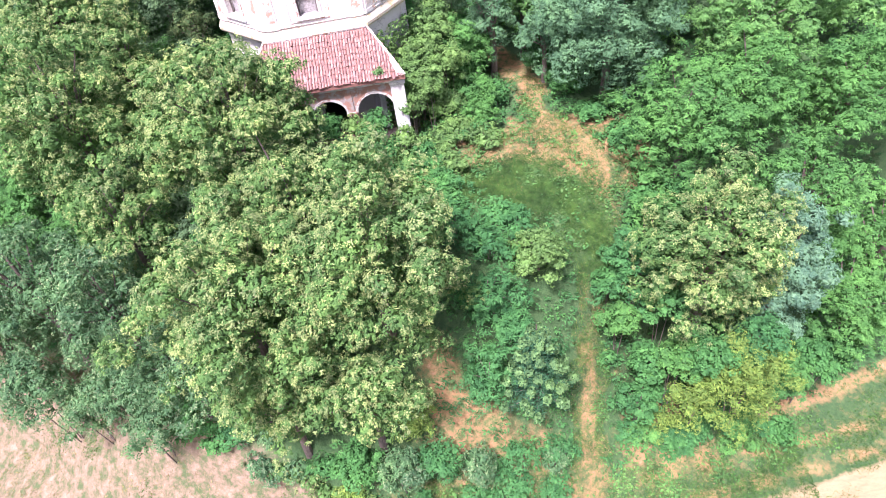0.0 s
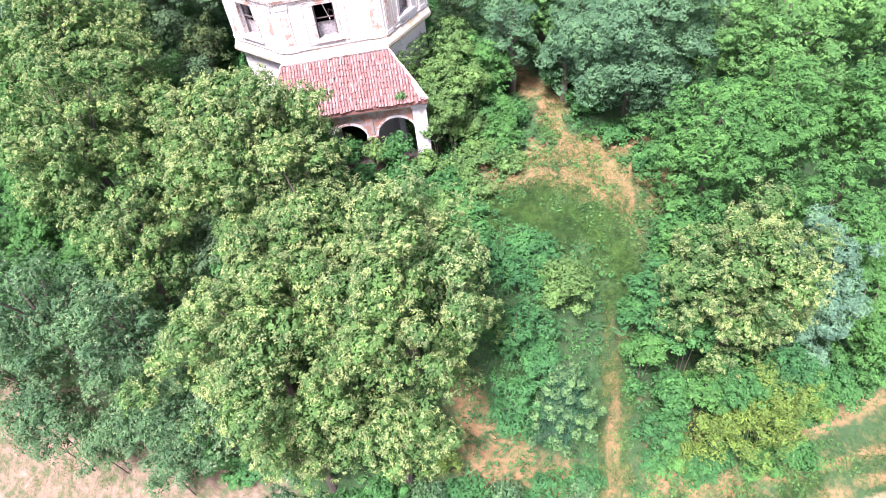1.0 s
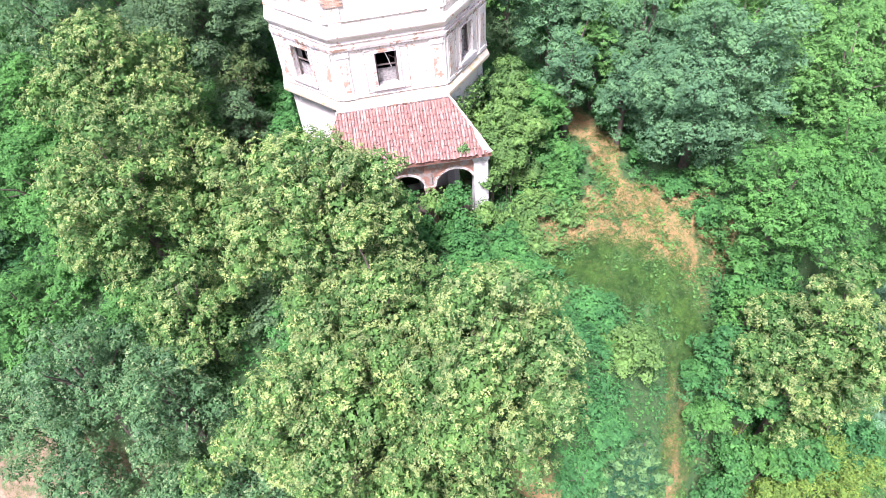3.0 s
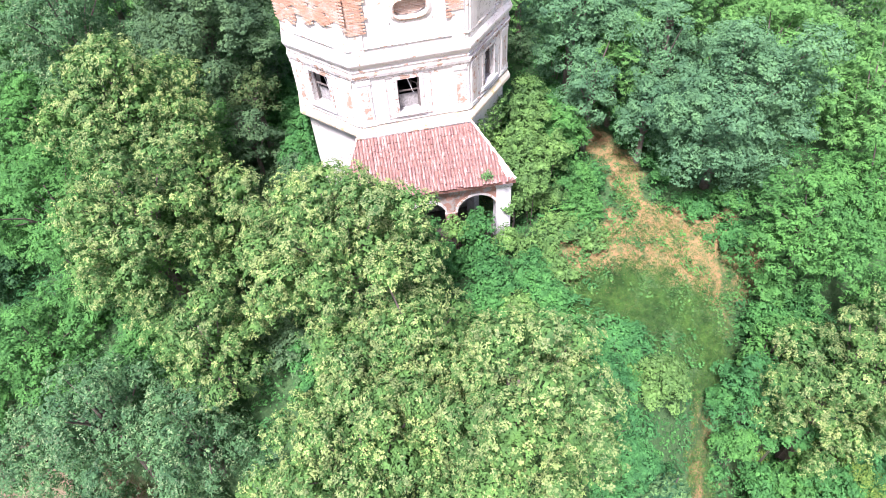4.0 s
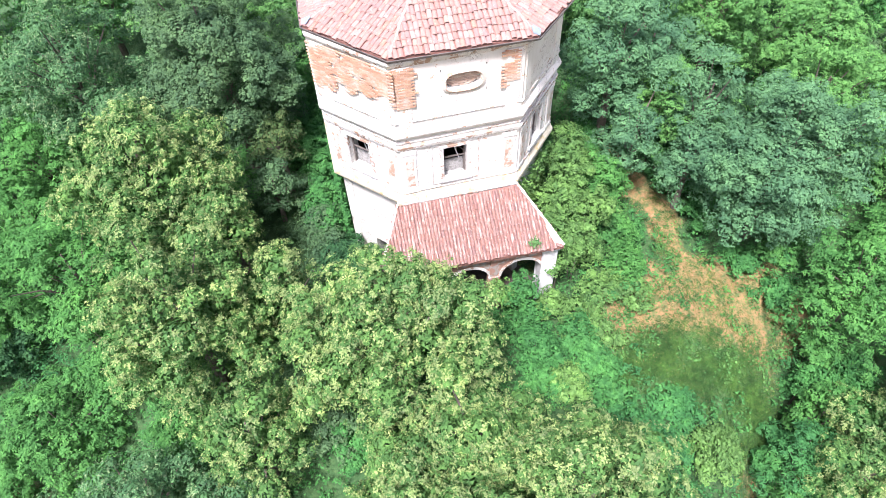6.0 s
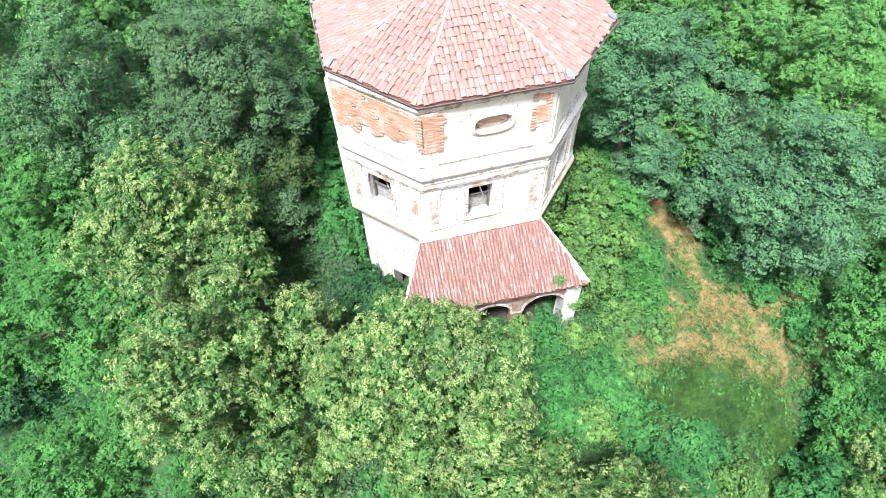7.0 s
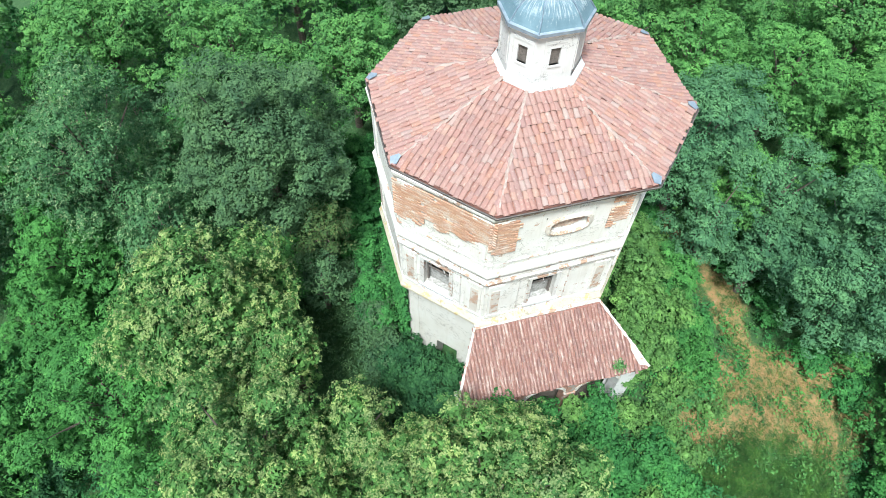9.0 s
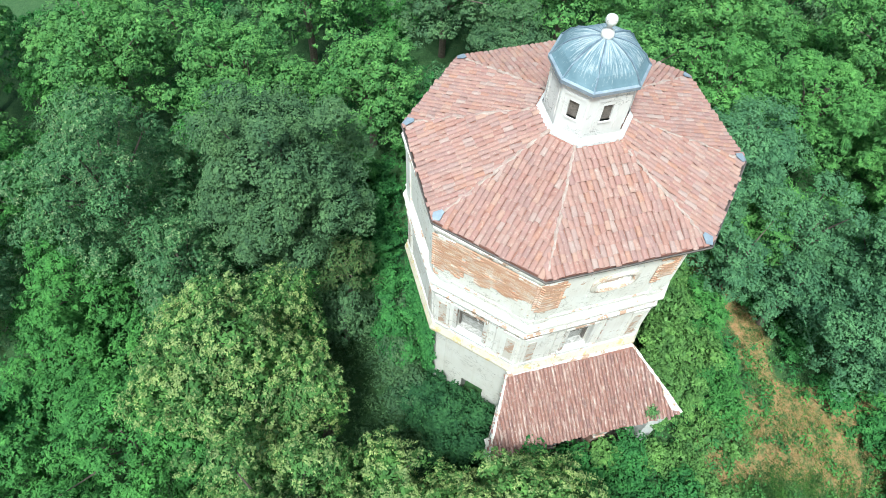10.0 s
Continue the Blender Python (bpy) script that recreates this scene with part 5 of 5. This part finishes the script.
# the "dark" shrubs have shade put in by a darker leaf colour
SHRUBS = [("bright", 8.2, -2.7, 4.0, 1.2), ("ivy", 9.0, -4.7, 1.9, 0.8), ("bright", 8.2, -5.3, 2.6, 1.0), ("ivy", -4.7, -4.35, 2.9, 0.9), ("ivy", -5.6, -3.4, 2.7, 0.9), ("ivy", -3.8, -5.3, 2.9, 0.7), ("dark", -5.5, -4.8, 2.2, 0.9), ("vine", 6.4, -4.8, 5.2, 1.5), ("vine", 5.2, -6.4, 4.5, 1.1), ("bright", 7.5, -3.2, 5.2, 1.4), ("vine", 4.1, -7.0, 3.6, 0.8), ("vine", 4.9, -4.4, 5.5, 1.1), ("vine", 5.8, -3.0, 5.9, 1.2), ("vine", 4.3, -5.9, 4.7, 0.9), ("vine", 6.4, -1.0, 5.6, 1.2), ("vine", 7.7, -8.3, 1.5, 1.2), ("vine", 5.5, -10.1, 1.5, 1.1), ("ivy", 2.2, -10.4, 2.4, 1.3), ("ivy", 1.8, -12.2, 2.4, 1.3), ("dark", -7.6, -12.2, 2.2, 1.6), ("ivy", -6.2, -13.2, 2.0, 1.5), ("bright", -22.0, -6.0, 3.0, 1.8), ("bright", -24.0, 0.0, 3.4, 2.0), ("teal", 8.2, -14.1, 0.4, 1.0), ("ivy", 12.4, 0.0, 2.8, 1.3), ("bright", -14.0, -10.8, 2.4, 1.8), ("dark", -8.0, -10.2, 2.0, 1.5),
          ("dark", -6.7, -2.8, 2.9, 1.3), ("ivy", -6.5, 0.2, 3.0, 1.3), ("ivy", -6.5, 2.8, 3.2, 1.3), ("ivy", -5.2, -5.0, 2.7, 1.1), ("ivy", -6.3, -3.4, 2.7, 1.1), ("ivy", -6.5, -1.2, 3.0, 1.1), ("ivy", -4.6, -6.4, 2.7, 0.9), ("ivy", -4.3, -6.2, 3.0, 0.9), ("dark", -5.9, -4.4, 2.9, 1.2), ("ivy", 12.5, -2.0, 2.8, 1.3), ("ivy", 13.2, -4.4, 2.2, 1.2), ("vine", 8.4, -0.3, 3.2, 1.1), ("ivy", 13.9, -7.6, 1.4, 1.2), ("ivy", 14.9, -9.4, 0.9, 1.1), ("bright", 15.8, -12.4, 0.8, 1.2), ("ivy", 4.2, -10.2, 2.2, 1.2), ("ivy", 5.0, -11.6, 1.3, 1.0), ("vine", 3.0, -12.6, 2.2, 1.2), ("ivy", 16.2, -20.3, -3.8, 1.5), ("teal", 18.6, -20.2, -3.4, 1.5), ("ivy", 14.6, -18.0, -2.2, 1.3), ("ivy", 15.0, -13.7, 0.3, 1.1), ("ivy", 16.6, -13.9, 0.4, 1.3), ("ivy", 8.4, 1.6, 3.4, 1.2), ("vine", 5.4, -3.8, 5.0, 1.4), ("vine", 4.7, -5.6, 4.1, 1.1), ("vine", 6.1, -1.7, 5.0, 1.4), ("teal", 7.1, -18.8, -1.6, 1.2), ("teal", 6.7, -15.4, 0.8, 1.2), ("teal", 7.3, -13.9, 0.8, 1.0), ("bright", 12.5, -18.0, -3.4, 1.1), ("ivy", 13.6, -19.4, -5.0, 1.2), ("bright", 14.8, -19.8, -4.6, 1.3), ("ivy", 12.4, -16.2, -2.6, 0.9), ("bright", 20.2, -20.4, -6.5, 1.6), ("ivy", 22.6, -19.4, -7.2, 1.6), ("ivy", 24.4, -18.4, -8.0, 1.6), ("bright", 27.6, -16.6, -8.0, 2.0),
          ("ivy", -1.0, -22.4, -4.8, 1.4), ("grey", 0.9, -22.8, -5.2, 1.5), ("teal", 2.6, -22.6, -5.6, 1.2), ("grey", 4.4, -22.7, -6.6, 1.2), ("teal", 6.6, -22.4, -7.2, 0.8), ("yellow", 1.8, -21.2, -3.4, 1.3), ("grey", -10.6, -19.6, -3.0, 1.6), ("grey", -14.6, -17.4, -3.8, 1.6),
          ("vine", 5.8, -3.2, 3.7, 1.5), ("vine", 6.6, -0.6, 4.4, 1.6), ("vine", 5.9, -5.6, 3.0, 1.4), ("bright", 7.7, -4.4, 3.3, 1.3), ("bright", 8.0, -1.8, 4.2, 1.4), ("vine", 6.4, -7.8, 2.0, 1.5), ("bright", 7.8, -6.8, 2.7, 1.2), ("ivy", -0.4, -8.0, 3.4, 0.8), ("vine", 1.0, -8.0, 3.3, 0.8), ("ivy", 2.2, -8.0, 3.4, 0.8), ("vine", 3.5, -8.4, 2.4, 0.8),
          ("vine", 4.6, -8.9, 1.7, 1.3), ("ivy", 2.0, -8.8, 2.7, 1.2), ("ivy", 0.2, -9.0, 2.7, 1.2), ("dark", -2.2, -9.2, 2.4, 1.4), ("dark", -4.6, -8.4, 2.8, 1.5), ("dark", -6.8, -1.2, 3.0, 1.1), ("dark", -7.2, 1.6, 2.2, 1.5), ("dark", -6.2, -6.6, 1.5, 1.3), ("ivy", -7.4, 4.6, 2.6, 1.6), ("ivy", -6.4, 5.2, 3.2, 1.3), ("ivy", -7.8, 6.6, 3.0, 1.5), ("ivy", -5.9, 9.2, 3.4, 1.6), ("bright", -7.2, 9.6, 4.6, 1.8), ("ivy", -6.6, 7.4, 3.0, 1.8),
          ("ivy", 4.4, -11.2, 1.4, 1.1), ("ivy", 4.8, -12.8, 1.5, 1.1), ("ivy", -2.7, -8.35, 5.5, 1.0), ("vine", -3.7, -8.1, 5.1, 0.9), ("ivy", -1.6, -8.5, 4.7, 0.8)]
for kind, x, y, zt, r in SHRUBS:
    # shrubs by the tower's south-west foot get leaves darkened to look shaded
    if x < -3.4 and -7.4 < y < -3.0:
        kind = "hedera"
    tree(kind, x, y, zt, r, r, None, 14, density=85, lump=0.52, label={"hedera": "ivy-grown shrub beside the tower, shade put into its leaf colour", "dark": "shrub beside the tower in dark green leaves that stand in for shade", "ivy": "dense green shrub overgrown with ivy", "vine": "pale green tangle of climbing vines", "teal": "bluish green shrub with fine leaves", "bright": "fresh green shrub with feathery leaves", "yellow": "yellow-green shrub with small leaves", "grey": "grey-green shrub with small leaves"}[kind], category="shrub", trunk=False)

fill = random.Random(90)
for gx in range(-30, 34, 3):
    for gy in range(-16, 27, 3):
        x, y = gx + fill.uniform(-1.1, 1.1), gy + fill.uniform(-1.1, 1.1)
        if math.hypot(x, y) < 10.5 or (2 < x < 16.5 and y < 1.5) or y < -13 + 0.35 * abs(x + 6) - 3 * (x > 0) or (x < 2 and y < -7 and x > -15):
            continue
        if any((x - a) ** 2 + (y - b) ** 2 < (1.25 * r) ** 2 for a, b, r in CROWNS):
            continue
        kind, r = fill.choice(("bright", "ivy", "dark", "bright", "fresh" if x > 8 else "grey")), fill.uniform(1.4, 2.1)
        tree(kind, x, y, hill(x, y) + fill.uniform(2.6, 4.6), r, r, 3.2, 12, density=42, grow=1.15, lump=0.62, label="young tree of the understory, in the shade of the wood", category="shrub", trunk=False)


def undergrowth(kind, label, seed, wanted, step):
    """Low leafy cover on the wood's floor, in uneven cushions, off the track and the fields."""
    rng = np.random.default_rng(seed)
    pts, outs = [], []
    for gx in np.arange(-36, 37, step):
        for gy in np.arange(-25, 30, step):
            x, y = gx + rng.uniform(-0.5, 0.5) * step, gy + rng.uniform(-0.5, 0.5) * step
            if not wanted(x, y) or any((x - a) ** 2 + (y - b) ** 2 < r * r for a, b, r in CROWNS):
                continue
            hgt = 0.15 + 0.9 * max(0.0, noise.noise((x * 0.35, y * 0.35, seed)) + 0.25) + 0.3 * rng.random()
            if math.hypot(x, y) > 11 and (y > -9 or x > 17):
                hgt += 0.2 + 1.6 * max(0.0, noise.noise((x * 0.3, y * 0.3, seed + 4)) - 0.05)
            pts.append((x, y, hill(x, y) + hgt))
            outs.append((rng.normal(0, 0.3), rng.normal(0, 0.3), 1.0))
    outs = np.array(outs)
    outs /= np.linalg.norm(outs, axis=1)[:, None]
    cc, nn, h, dd = clumps(np.array(pts), outs, kind, rng, 1.25)
    ob = leaves("undergrowth", cc, nn, STYLE[kind][0] * 1.1, STYLE[kind][1], rng, jitter=0.4, mats=[LEAF[kind]])
    tagged(ob, label, "undergrowth", kind="stuff")


def mantle(i, top, seed, label, kind="hedera"):
    """Ivy that climbs one side of the lower storey to the height top(u)."""
    rng = np.random.default_rng(seed)
    m, w = face_frame(i, 0.46)
    out = -(m.to_3x3() @ Vector((0, 1, 0)))
    pts = []
    for k in range(int(w * 6.4 * 26)):
        u, z = rng.uniform(-w / 2 - 0.1, w / 2 + 0.1), rng.uniform(0.3, 6.4)
        if z < top(u) + 0.35 * noise.noise((u * 1.7, z * 1.7, seed)):
            pts.append(m @ Vector((u, -0.08 - abs(rng.normal(0, 0.12)), z)))
    outs = np.array([out + Vector((0, 0, 0.3))] * len(pts)) + rng.normal(0, 0.2, (len(pts), 3))
    outs /= np.linalg.norm(outs, axis=1)[:, None]
    cc, nn, h, dd = clumps(np.array(pts), outs, kind, rng, 0.9)
    ob = leaves("climbing_ivy", cc, nn, 0.115, 0.8, rng, jitter=0.3, mats=[LEAF[kind]])
    tagged(ob, label, "ivy", kind="stuff")


mantle(6, lambda u: 6.05, 81, "green ivy that climbs the shaded side of the tower", "ivy")
# the wall foot's shade is put into this ivy's leaf colour
mantle(7, lambda u: 1.75 + 0.5 * max(0.0, -u - 1.2), 82, "ivy over the foot of the plastered wall, leaves darkened for shade")
mantle(1, lambda u: 5.7, 83, "sunlit green vines over the lower wall beside the porch", "vine")
mantle(2, lambda u: 5.7, 84, "green ivy over the lower wall of the tower", "ivy")


def open_ground(x, y):
    if 1.5 < x <= 8 and y < -22.5 + 0.6 * noise.noise((x, y, 1)):
        return True
    if abs(x) < 5.4 and -7.8 < y < 5.2 and abs(x) + abs(y) < 10.4:
        return True
    if seg_dist(x, y, TRACK) < 0.85 + 0.6 * noise.noise((x * 0.8, y * 0.8, 2)):
        return True
    if ((x - 10.8) / 4.9) ** 2 + ((y + 10.6) / 3.2) ** 2 < 1 + 0.6 * noise.noise((x * 0.8, y * 0.8, 5)):
        return True
    if x < 0 and y < -19.6 - 0.62 * (x + 7.5):
        return True
    return x > 8 and y < -21.2 + 0.28 * (x - 17.0) + 0.6 * noise.noise((x, y, 1))


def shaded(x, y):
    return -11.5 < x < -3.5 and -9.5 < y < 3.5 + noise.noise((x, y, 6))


def patch(x, y):
    return noise.noise((x * 0.22, y * 0.22, 21))


# darker leaves in this area replace the shade that falls on the ivy
undergrowth("dark", "ivy on the ground west of the tower, dark leaves standing in for shade", 33, lambda x, y: shaded(x, y) and not open_ground(x, y), 0.44)
undergrowth("ivy", "leafy green undergrowth on the wood floor", 31, lambda x, y: not open_ground(x, y) and not shaded(x, y) and patch(x, y) > -0.12, 0.44)
undergrowth("teal", "bluish green undergrowth on the wood floor", 32, lambda x, y: not open_ground(x, y) and not shaded(x, y) and patch(x, y) <= -0.12, 0.44)


def pine(x, y, ztop, r):
    g = hill(x, y)
    rng = np.random.default_rng(77)
    h = ztop - g
    root = tagged(new("pine_tree"), "young pine with pale upright shoots beside the track", "tree")
    root.location = (x, y, g)
    bm = bmesh.new()
    tube(bm, [(0, 0, -0.3), (0, 0, h * 0.6), (0, 0, h)], [0.14, 0.09, 0.02], 7)
    cs, ns, tips = [], [], []
    for k in range(11):
        z = h * (0.16 + 0.80 * k / 11)
        n = 7 - k // 3
        for j in range(n):
            a = j * math.tau / n + k * 0.7 + rng.uniform(-0.2, 0.2)
            ln = r * (1 - 0.085 * k) * rng.uniform(0.8, 1.1)
            p0, p1 = Vector((0, 0, z)), Vector((ln * math.cos(a), ln * math.sin(a), z + 0.28 * ln))
            tube(bm, [p0, p1], [0.03, 0.01], 4)
            tips.append(p1)
            for q in range(260):
                f = rng.uniform(0.25, 1.0)
                c = p0.lerp(p1, f) + Vector(rng.normal(0, 0.13, 3))
                cs.append(c[:])
                ns.append((math.cos(a) * 0.3, math.sin(a) * 0.3, 0.8))
    part("trunk", bm, M_BARK, root)
    leaves("needles", np.array(cs), np.array(ns), 0.20, 0.16, rng, mats=[LEAF["pine"]], parent=root)
    cs, ns = [], []
    for p in tips:
        for q in range(110):
            f = rng.uniform(-0.06, 0.40)
            a, w = rng.uniform(0, math.tau), 0.19 * (1 - 0.9 * max(0.0, f))
            cs.append((p.x + w * math.cos(a), p.y + w * math.sin(a), p.z + f))
            ns.append((math.cos(a), math.sin(a), 0.3))
    leaves("shoot_growth", np.array(cs), np.array(ns), 0.2, 0.45, rng, jitter=0.4, mats=[LEAF["candle"]], parent=root, label="pale green upright shoots")
    return root


pine(7.8, -20.4, -0.6, 1.8)
LOW = [("ivy", 15.0, -21.6, 0.9), ("ivy", 12.0, -18.4, 0.6), ("ivy", 14.2, -19.2, 0.9), ("teal", 8.9, -18.6, 0.8), ("teal", 5.6, -19.6, 1.1), ("ivy", 14.6, -13.2, 0.7), ("teal", 14.0, -14.8, 0.9)]
edge_rng = random.Random(33)
for k in range(26):
    x, y = edge_rng.uniform(2.4, 9.0), edge_rng.uniform(-26.6, -21.6)
    LOW.append((edge_rng.choice(("teal", "grey", "teal", "ivy")), x, y, edge_rng.uniform(0.35, 0.95)))
for k in range(26):
    LOW.append((edge_rng.choice(("teal", "ivy", "ivy", "yellow", "bright")), edge_rng.uniform(12.2, 21.5), edge_rng.uniform(-21.6, -16.4), edge_rng.uniform(0.6, 1.3)))
for k in range(44):
    a = k / 43
    x, y = -12.5 + 19.5 * a, -16.9 - 7.6 * min(1.0, a * 1.35) + edge_rng.uniform(-0.7, 0.7)
    LOW.append((edge_rng.choice(("grey", "teal", "grey", "ivy") if a < 0.4 else ("grey", "yellow", "linden", "ivy") if a < 0.66 else ("teal", "grey", "teal")), x + edge_rng.uniform(-0.5, 0.5), y, edge_rng.uniform(0.5, 1.25)))
for kind, x, y, r in LOW:
    tree(kind, x, y, hill(x, y) + (1.25 if r < 0.9 else 0.95) * r, r, 0.85 * r, 1.5 * r, 11, density=80, lump=0.36 * r + 0.14, label="low green bush among dry grass", category="bush", trunk=False)

def grass(label, seed, n, box_, wanted, cols, size):
    """Single upright blades on open ground."""
    rng = np.random.default_rng(seed)
    pts = []
    x0, x1, y0, y1 = box_
    while len(pts) < n:
        x, y = rng.uniform(x0, x1), rng.uniform(y0, y1)
        if wanted(x, y):
            pts.append((x, y, hill(x, y) + size * 0.3))
    nn = rng.normal(0, 1, (n, 3)) * np.array([1, 1, 0.35])
    ob = leaves("grass", np.array(pts), nn, size, 0.16, rng, jitter=0.1, mats=[cols])
    tagged(ob, label, "grass", kind="stuff")


RND = random.Random(8)
M_DRYGRASS = leaf_mat("dry_grass", [(0.36, 0.29, 0.15), (0.42, 0.35, 0.20), (0.28, 0.25, 0.10), (0.20, 0.24, 0.07)])
M_GRASS = leaf_mat("green_grass", [(0.072, 0.19, 0.052), (0.095, 0.225, 0.062), (0.155, 0.25, 0.085)])
grass("dry straw-coloured grass along the track and field edge", 51, 34000, (2, 17, -28, -1), lambda x, y: open_ground(x, y) and seg_dist(x, y, GREEN_BAND) > RND.uniform(0.8, 2.2) and noise.noise((x * 0.9, y * 0.9, 7)) > RND.uniform(-0.7, 0.5), M_DRYGRASS, 0.16)
grass("green grass in the clearing and on the slope", 52, 40000, (2, 17, -27, -2), lambda x, y: open_ground(x, y) and (noise.noise((x * 0.8, y * 0.8, 17)) > RND.uniform(-0.3, 0.9) or seg_dist(x, y, GREEN_BAND) < RND.uniform(0.2, 1.4)), M_GRASS, 0.17)
grass("long green grass in the green band across the clearing", 56, 36000, (4, 15, -16, -9.5), lambda x, y: seg_dist(x, y, GREEN_BAND) < RND.uniform(0.5, 2.4) and noise.noise((x * 1.3, y * 1.3, 67)) > RND.uniform(-0.9, 0.3), M_GRASS, 0.2)
grass("tufts of green grass on the slope", 57, 26000, (1, 22, -27, -15), lambda x, y: open_ground(x, y) and dry_spot(x, y) > RND.uniform(0.4, 1.3) and seg_dist(x, y, TRACK) > 0.35 and noise.noise((x * 0.6, y * 0.6, 47)) > RND.uniform(-0.6, 0.35), M_GRASS, 0.22)
grass("green weeds over the field strip", 53, 12000, (9, 32, -26, -16), lambda x, y: open_ground(x, y) and dry_spot(x, y) > RND.uniform(0.4, 1.3) and noise.noise((x * 0.25, y * 0.9 - 0.25 * x, 27)) > RND.uniform(-0.15, 0.4), M_GRASS, 0.22)
grass("dry stalks on the straw field", 54, 16000, (-30, 9, -30, -10), lambda x, y: open_ground(x, y) and y < -9 and noise.noise((x * 0.7, y * 0.7, 3)) > RND.uniform(-0.6, 0.6), M_DRYGRASS, 0.2)
grass("green grass along the edge of the straw field", 55, 14000, (-30, 9, -30, -12), lambda x, y: open_ground(x, y) and noise.noise((x * 0.5, y * 0.5, 37)) - 0.12 * max(0.0, -19.6 - 0.62 * (x + 7.5) - y) > RND.uniform(-0.2, 0.5), M_GRASS, 0.2)



def eave_tuft(x, y, z):
    """Grass and small leaves rooted in the mortar of the porch's eave."""
    rng = np.random.default_rng(77)
    c = np.array([x, y, z]) + rng.normal(0, 1, (240, 3)) * np.array([0.13, 0.12, 0.07])
    out = rng.normal(0, 0.6, (240, 3)) + np.array([0, 0, 0.5])
    ob = leaves("grass_tuft", c, out, 0.15, 0.35, rng, mats=[LEAF["candle"]])
    tagged(ob, "fresh green grass tuft growing on the porch eave", "plant", kind="stuff")


eave_tuft(2.75, -7.42, 5.16)


def weeds(label, seed, spots, per):
    """Flat patches of broad leaves on the open ground (x, y, radius)."""
    rng = np.random.default_rng(seed)
    pts = []
    for x, y, r in spots:
        for k in range(int(per * r * r)):
            a, b = x + rng.normal(0, 0.5 * r), y + rng.normal(0, 0.5 * r)
            if noise.noise((a * 1.6, b * 1.6, seed)) > -0.15:
                pts.append((a, b, hill(a, b) + abs(rng.normal(0, 0.14)) + 0.04))
    nn = rng.normal(0, 0.4, (len(pts), 3)) + np.array([0, 0, 1.0])
    ob = leaves("weeds", np.array(pts), nn, 0.15, 0.6, rng, mats=[LEAF["weed"]], quad=True)
    tagged(ob, label, "weeds", kind="stuff")


weeds("low fresh green weeds on the dry clearing", 61, [(10.3, -7.3, 0.9), (10.8, -6.4, 0.7), (11.3, -9.2, 0.7), (12.3, -10.7, 0.8), (12.6, -6.9, 0.8), (14.6, -11.8, 1.2), (9.0, -8.2, 0.9), (13.4, -12.4, 1.0), (11.2, -12.2, 1.0), (10.9, -4.6, 0.7), (12.0, -5.0, 0.7), (3.4, -23.6, 1.2), (5.6, -22.6, 1.2), (7.6, -23.4, 1.4), (11.4, -23.0, 1.2), (13.0, -22.0, 1.0), (8.6, -25.0, 1.2), (5.4, -25.2, 1.2), (11.2, -20.2, 0.7), (9.0, -20.2, 0.8), (11.8, -18.4, 0.7), (6.4, -11.0, 1.2), (7.4, -9.4, 1.0), (9.4, -11.6, 0.6), (8.0, -10.8, 0.5), (13.9, -9.4, 0.9), (12.6, -9.0, 0.6), (10.0, -9.0, 0.7), (9.6, -2.6, 0.8), (10.4, -5.6, 0.6), (10.6, -24.6, 1.2), (14.0, -23.4, 1.2), (17.0, -22.6, 1.2), (20.0, -22.0, 1.2), (23.0, -21.2, 1.2)], 300)

# ---- roof tiles that can be picked apart ----
for q in near_tiles:
    ob = new("tile", TILE)
    ob.parent, ob.matrix_basis = roof, q
PTILE = tile_mesh("porch_tile", 0.42, 0.074, 0.062, n=4, rise=1.1, lip=0.015, mat=M_PTILE)
prng = random.Random(21)
places = tile_places(PE[0], PE[1], PT[1], PT[0], 0.15, 0.33, prng, 0.75)
places.sort(key=lambda q: q.translation.z)
for q in places[:300]:
    ob = new("tile", PTILE)
    ob.parent, ob.matrix_basis = porch_roof, q
join_copies("tile_field", PTILE, places[300:], M_PTILE_J, porch_roof, "rows of mottled barrel tiles")

# ---- bricks that can be picked apart ----
M_BRICK_ONE = per_piece("orange_brick_single", [(0.47, 0.265, 0.165), (0.51, 0.32, 0.21), (0.43, 0.225, 0.14), (0.57, 0.43, 0.33), (0.47, 0.26, 0.17)], dirt=(0.590, 0.533, 0.467), dirt_amt=1.0)
bm = bmesh.new()
box(bm, -0.1215, 0.1215, -0.03, 0.022, -0.03, 0.029)
bmesh.ops.recalc_face_normals(bm, faces=bm.faces)
BRICK = bpy.data.meshes.new("brick")
bm.to_mesh(BRICK)
bm.free()
BRICK.materials.append(M_BRICK_ONE)
for q in BRICK_SPOTS:
    ob = new("brick", BRICK)
    ob.parent, ob.matrix_basis = tower, q
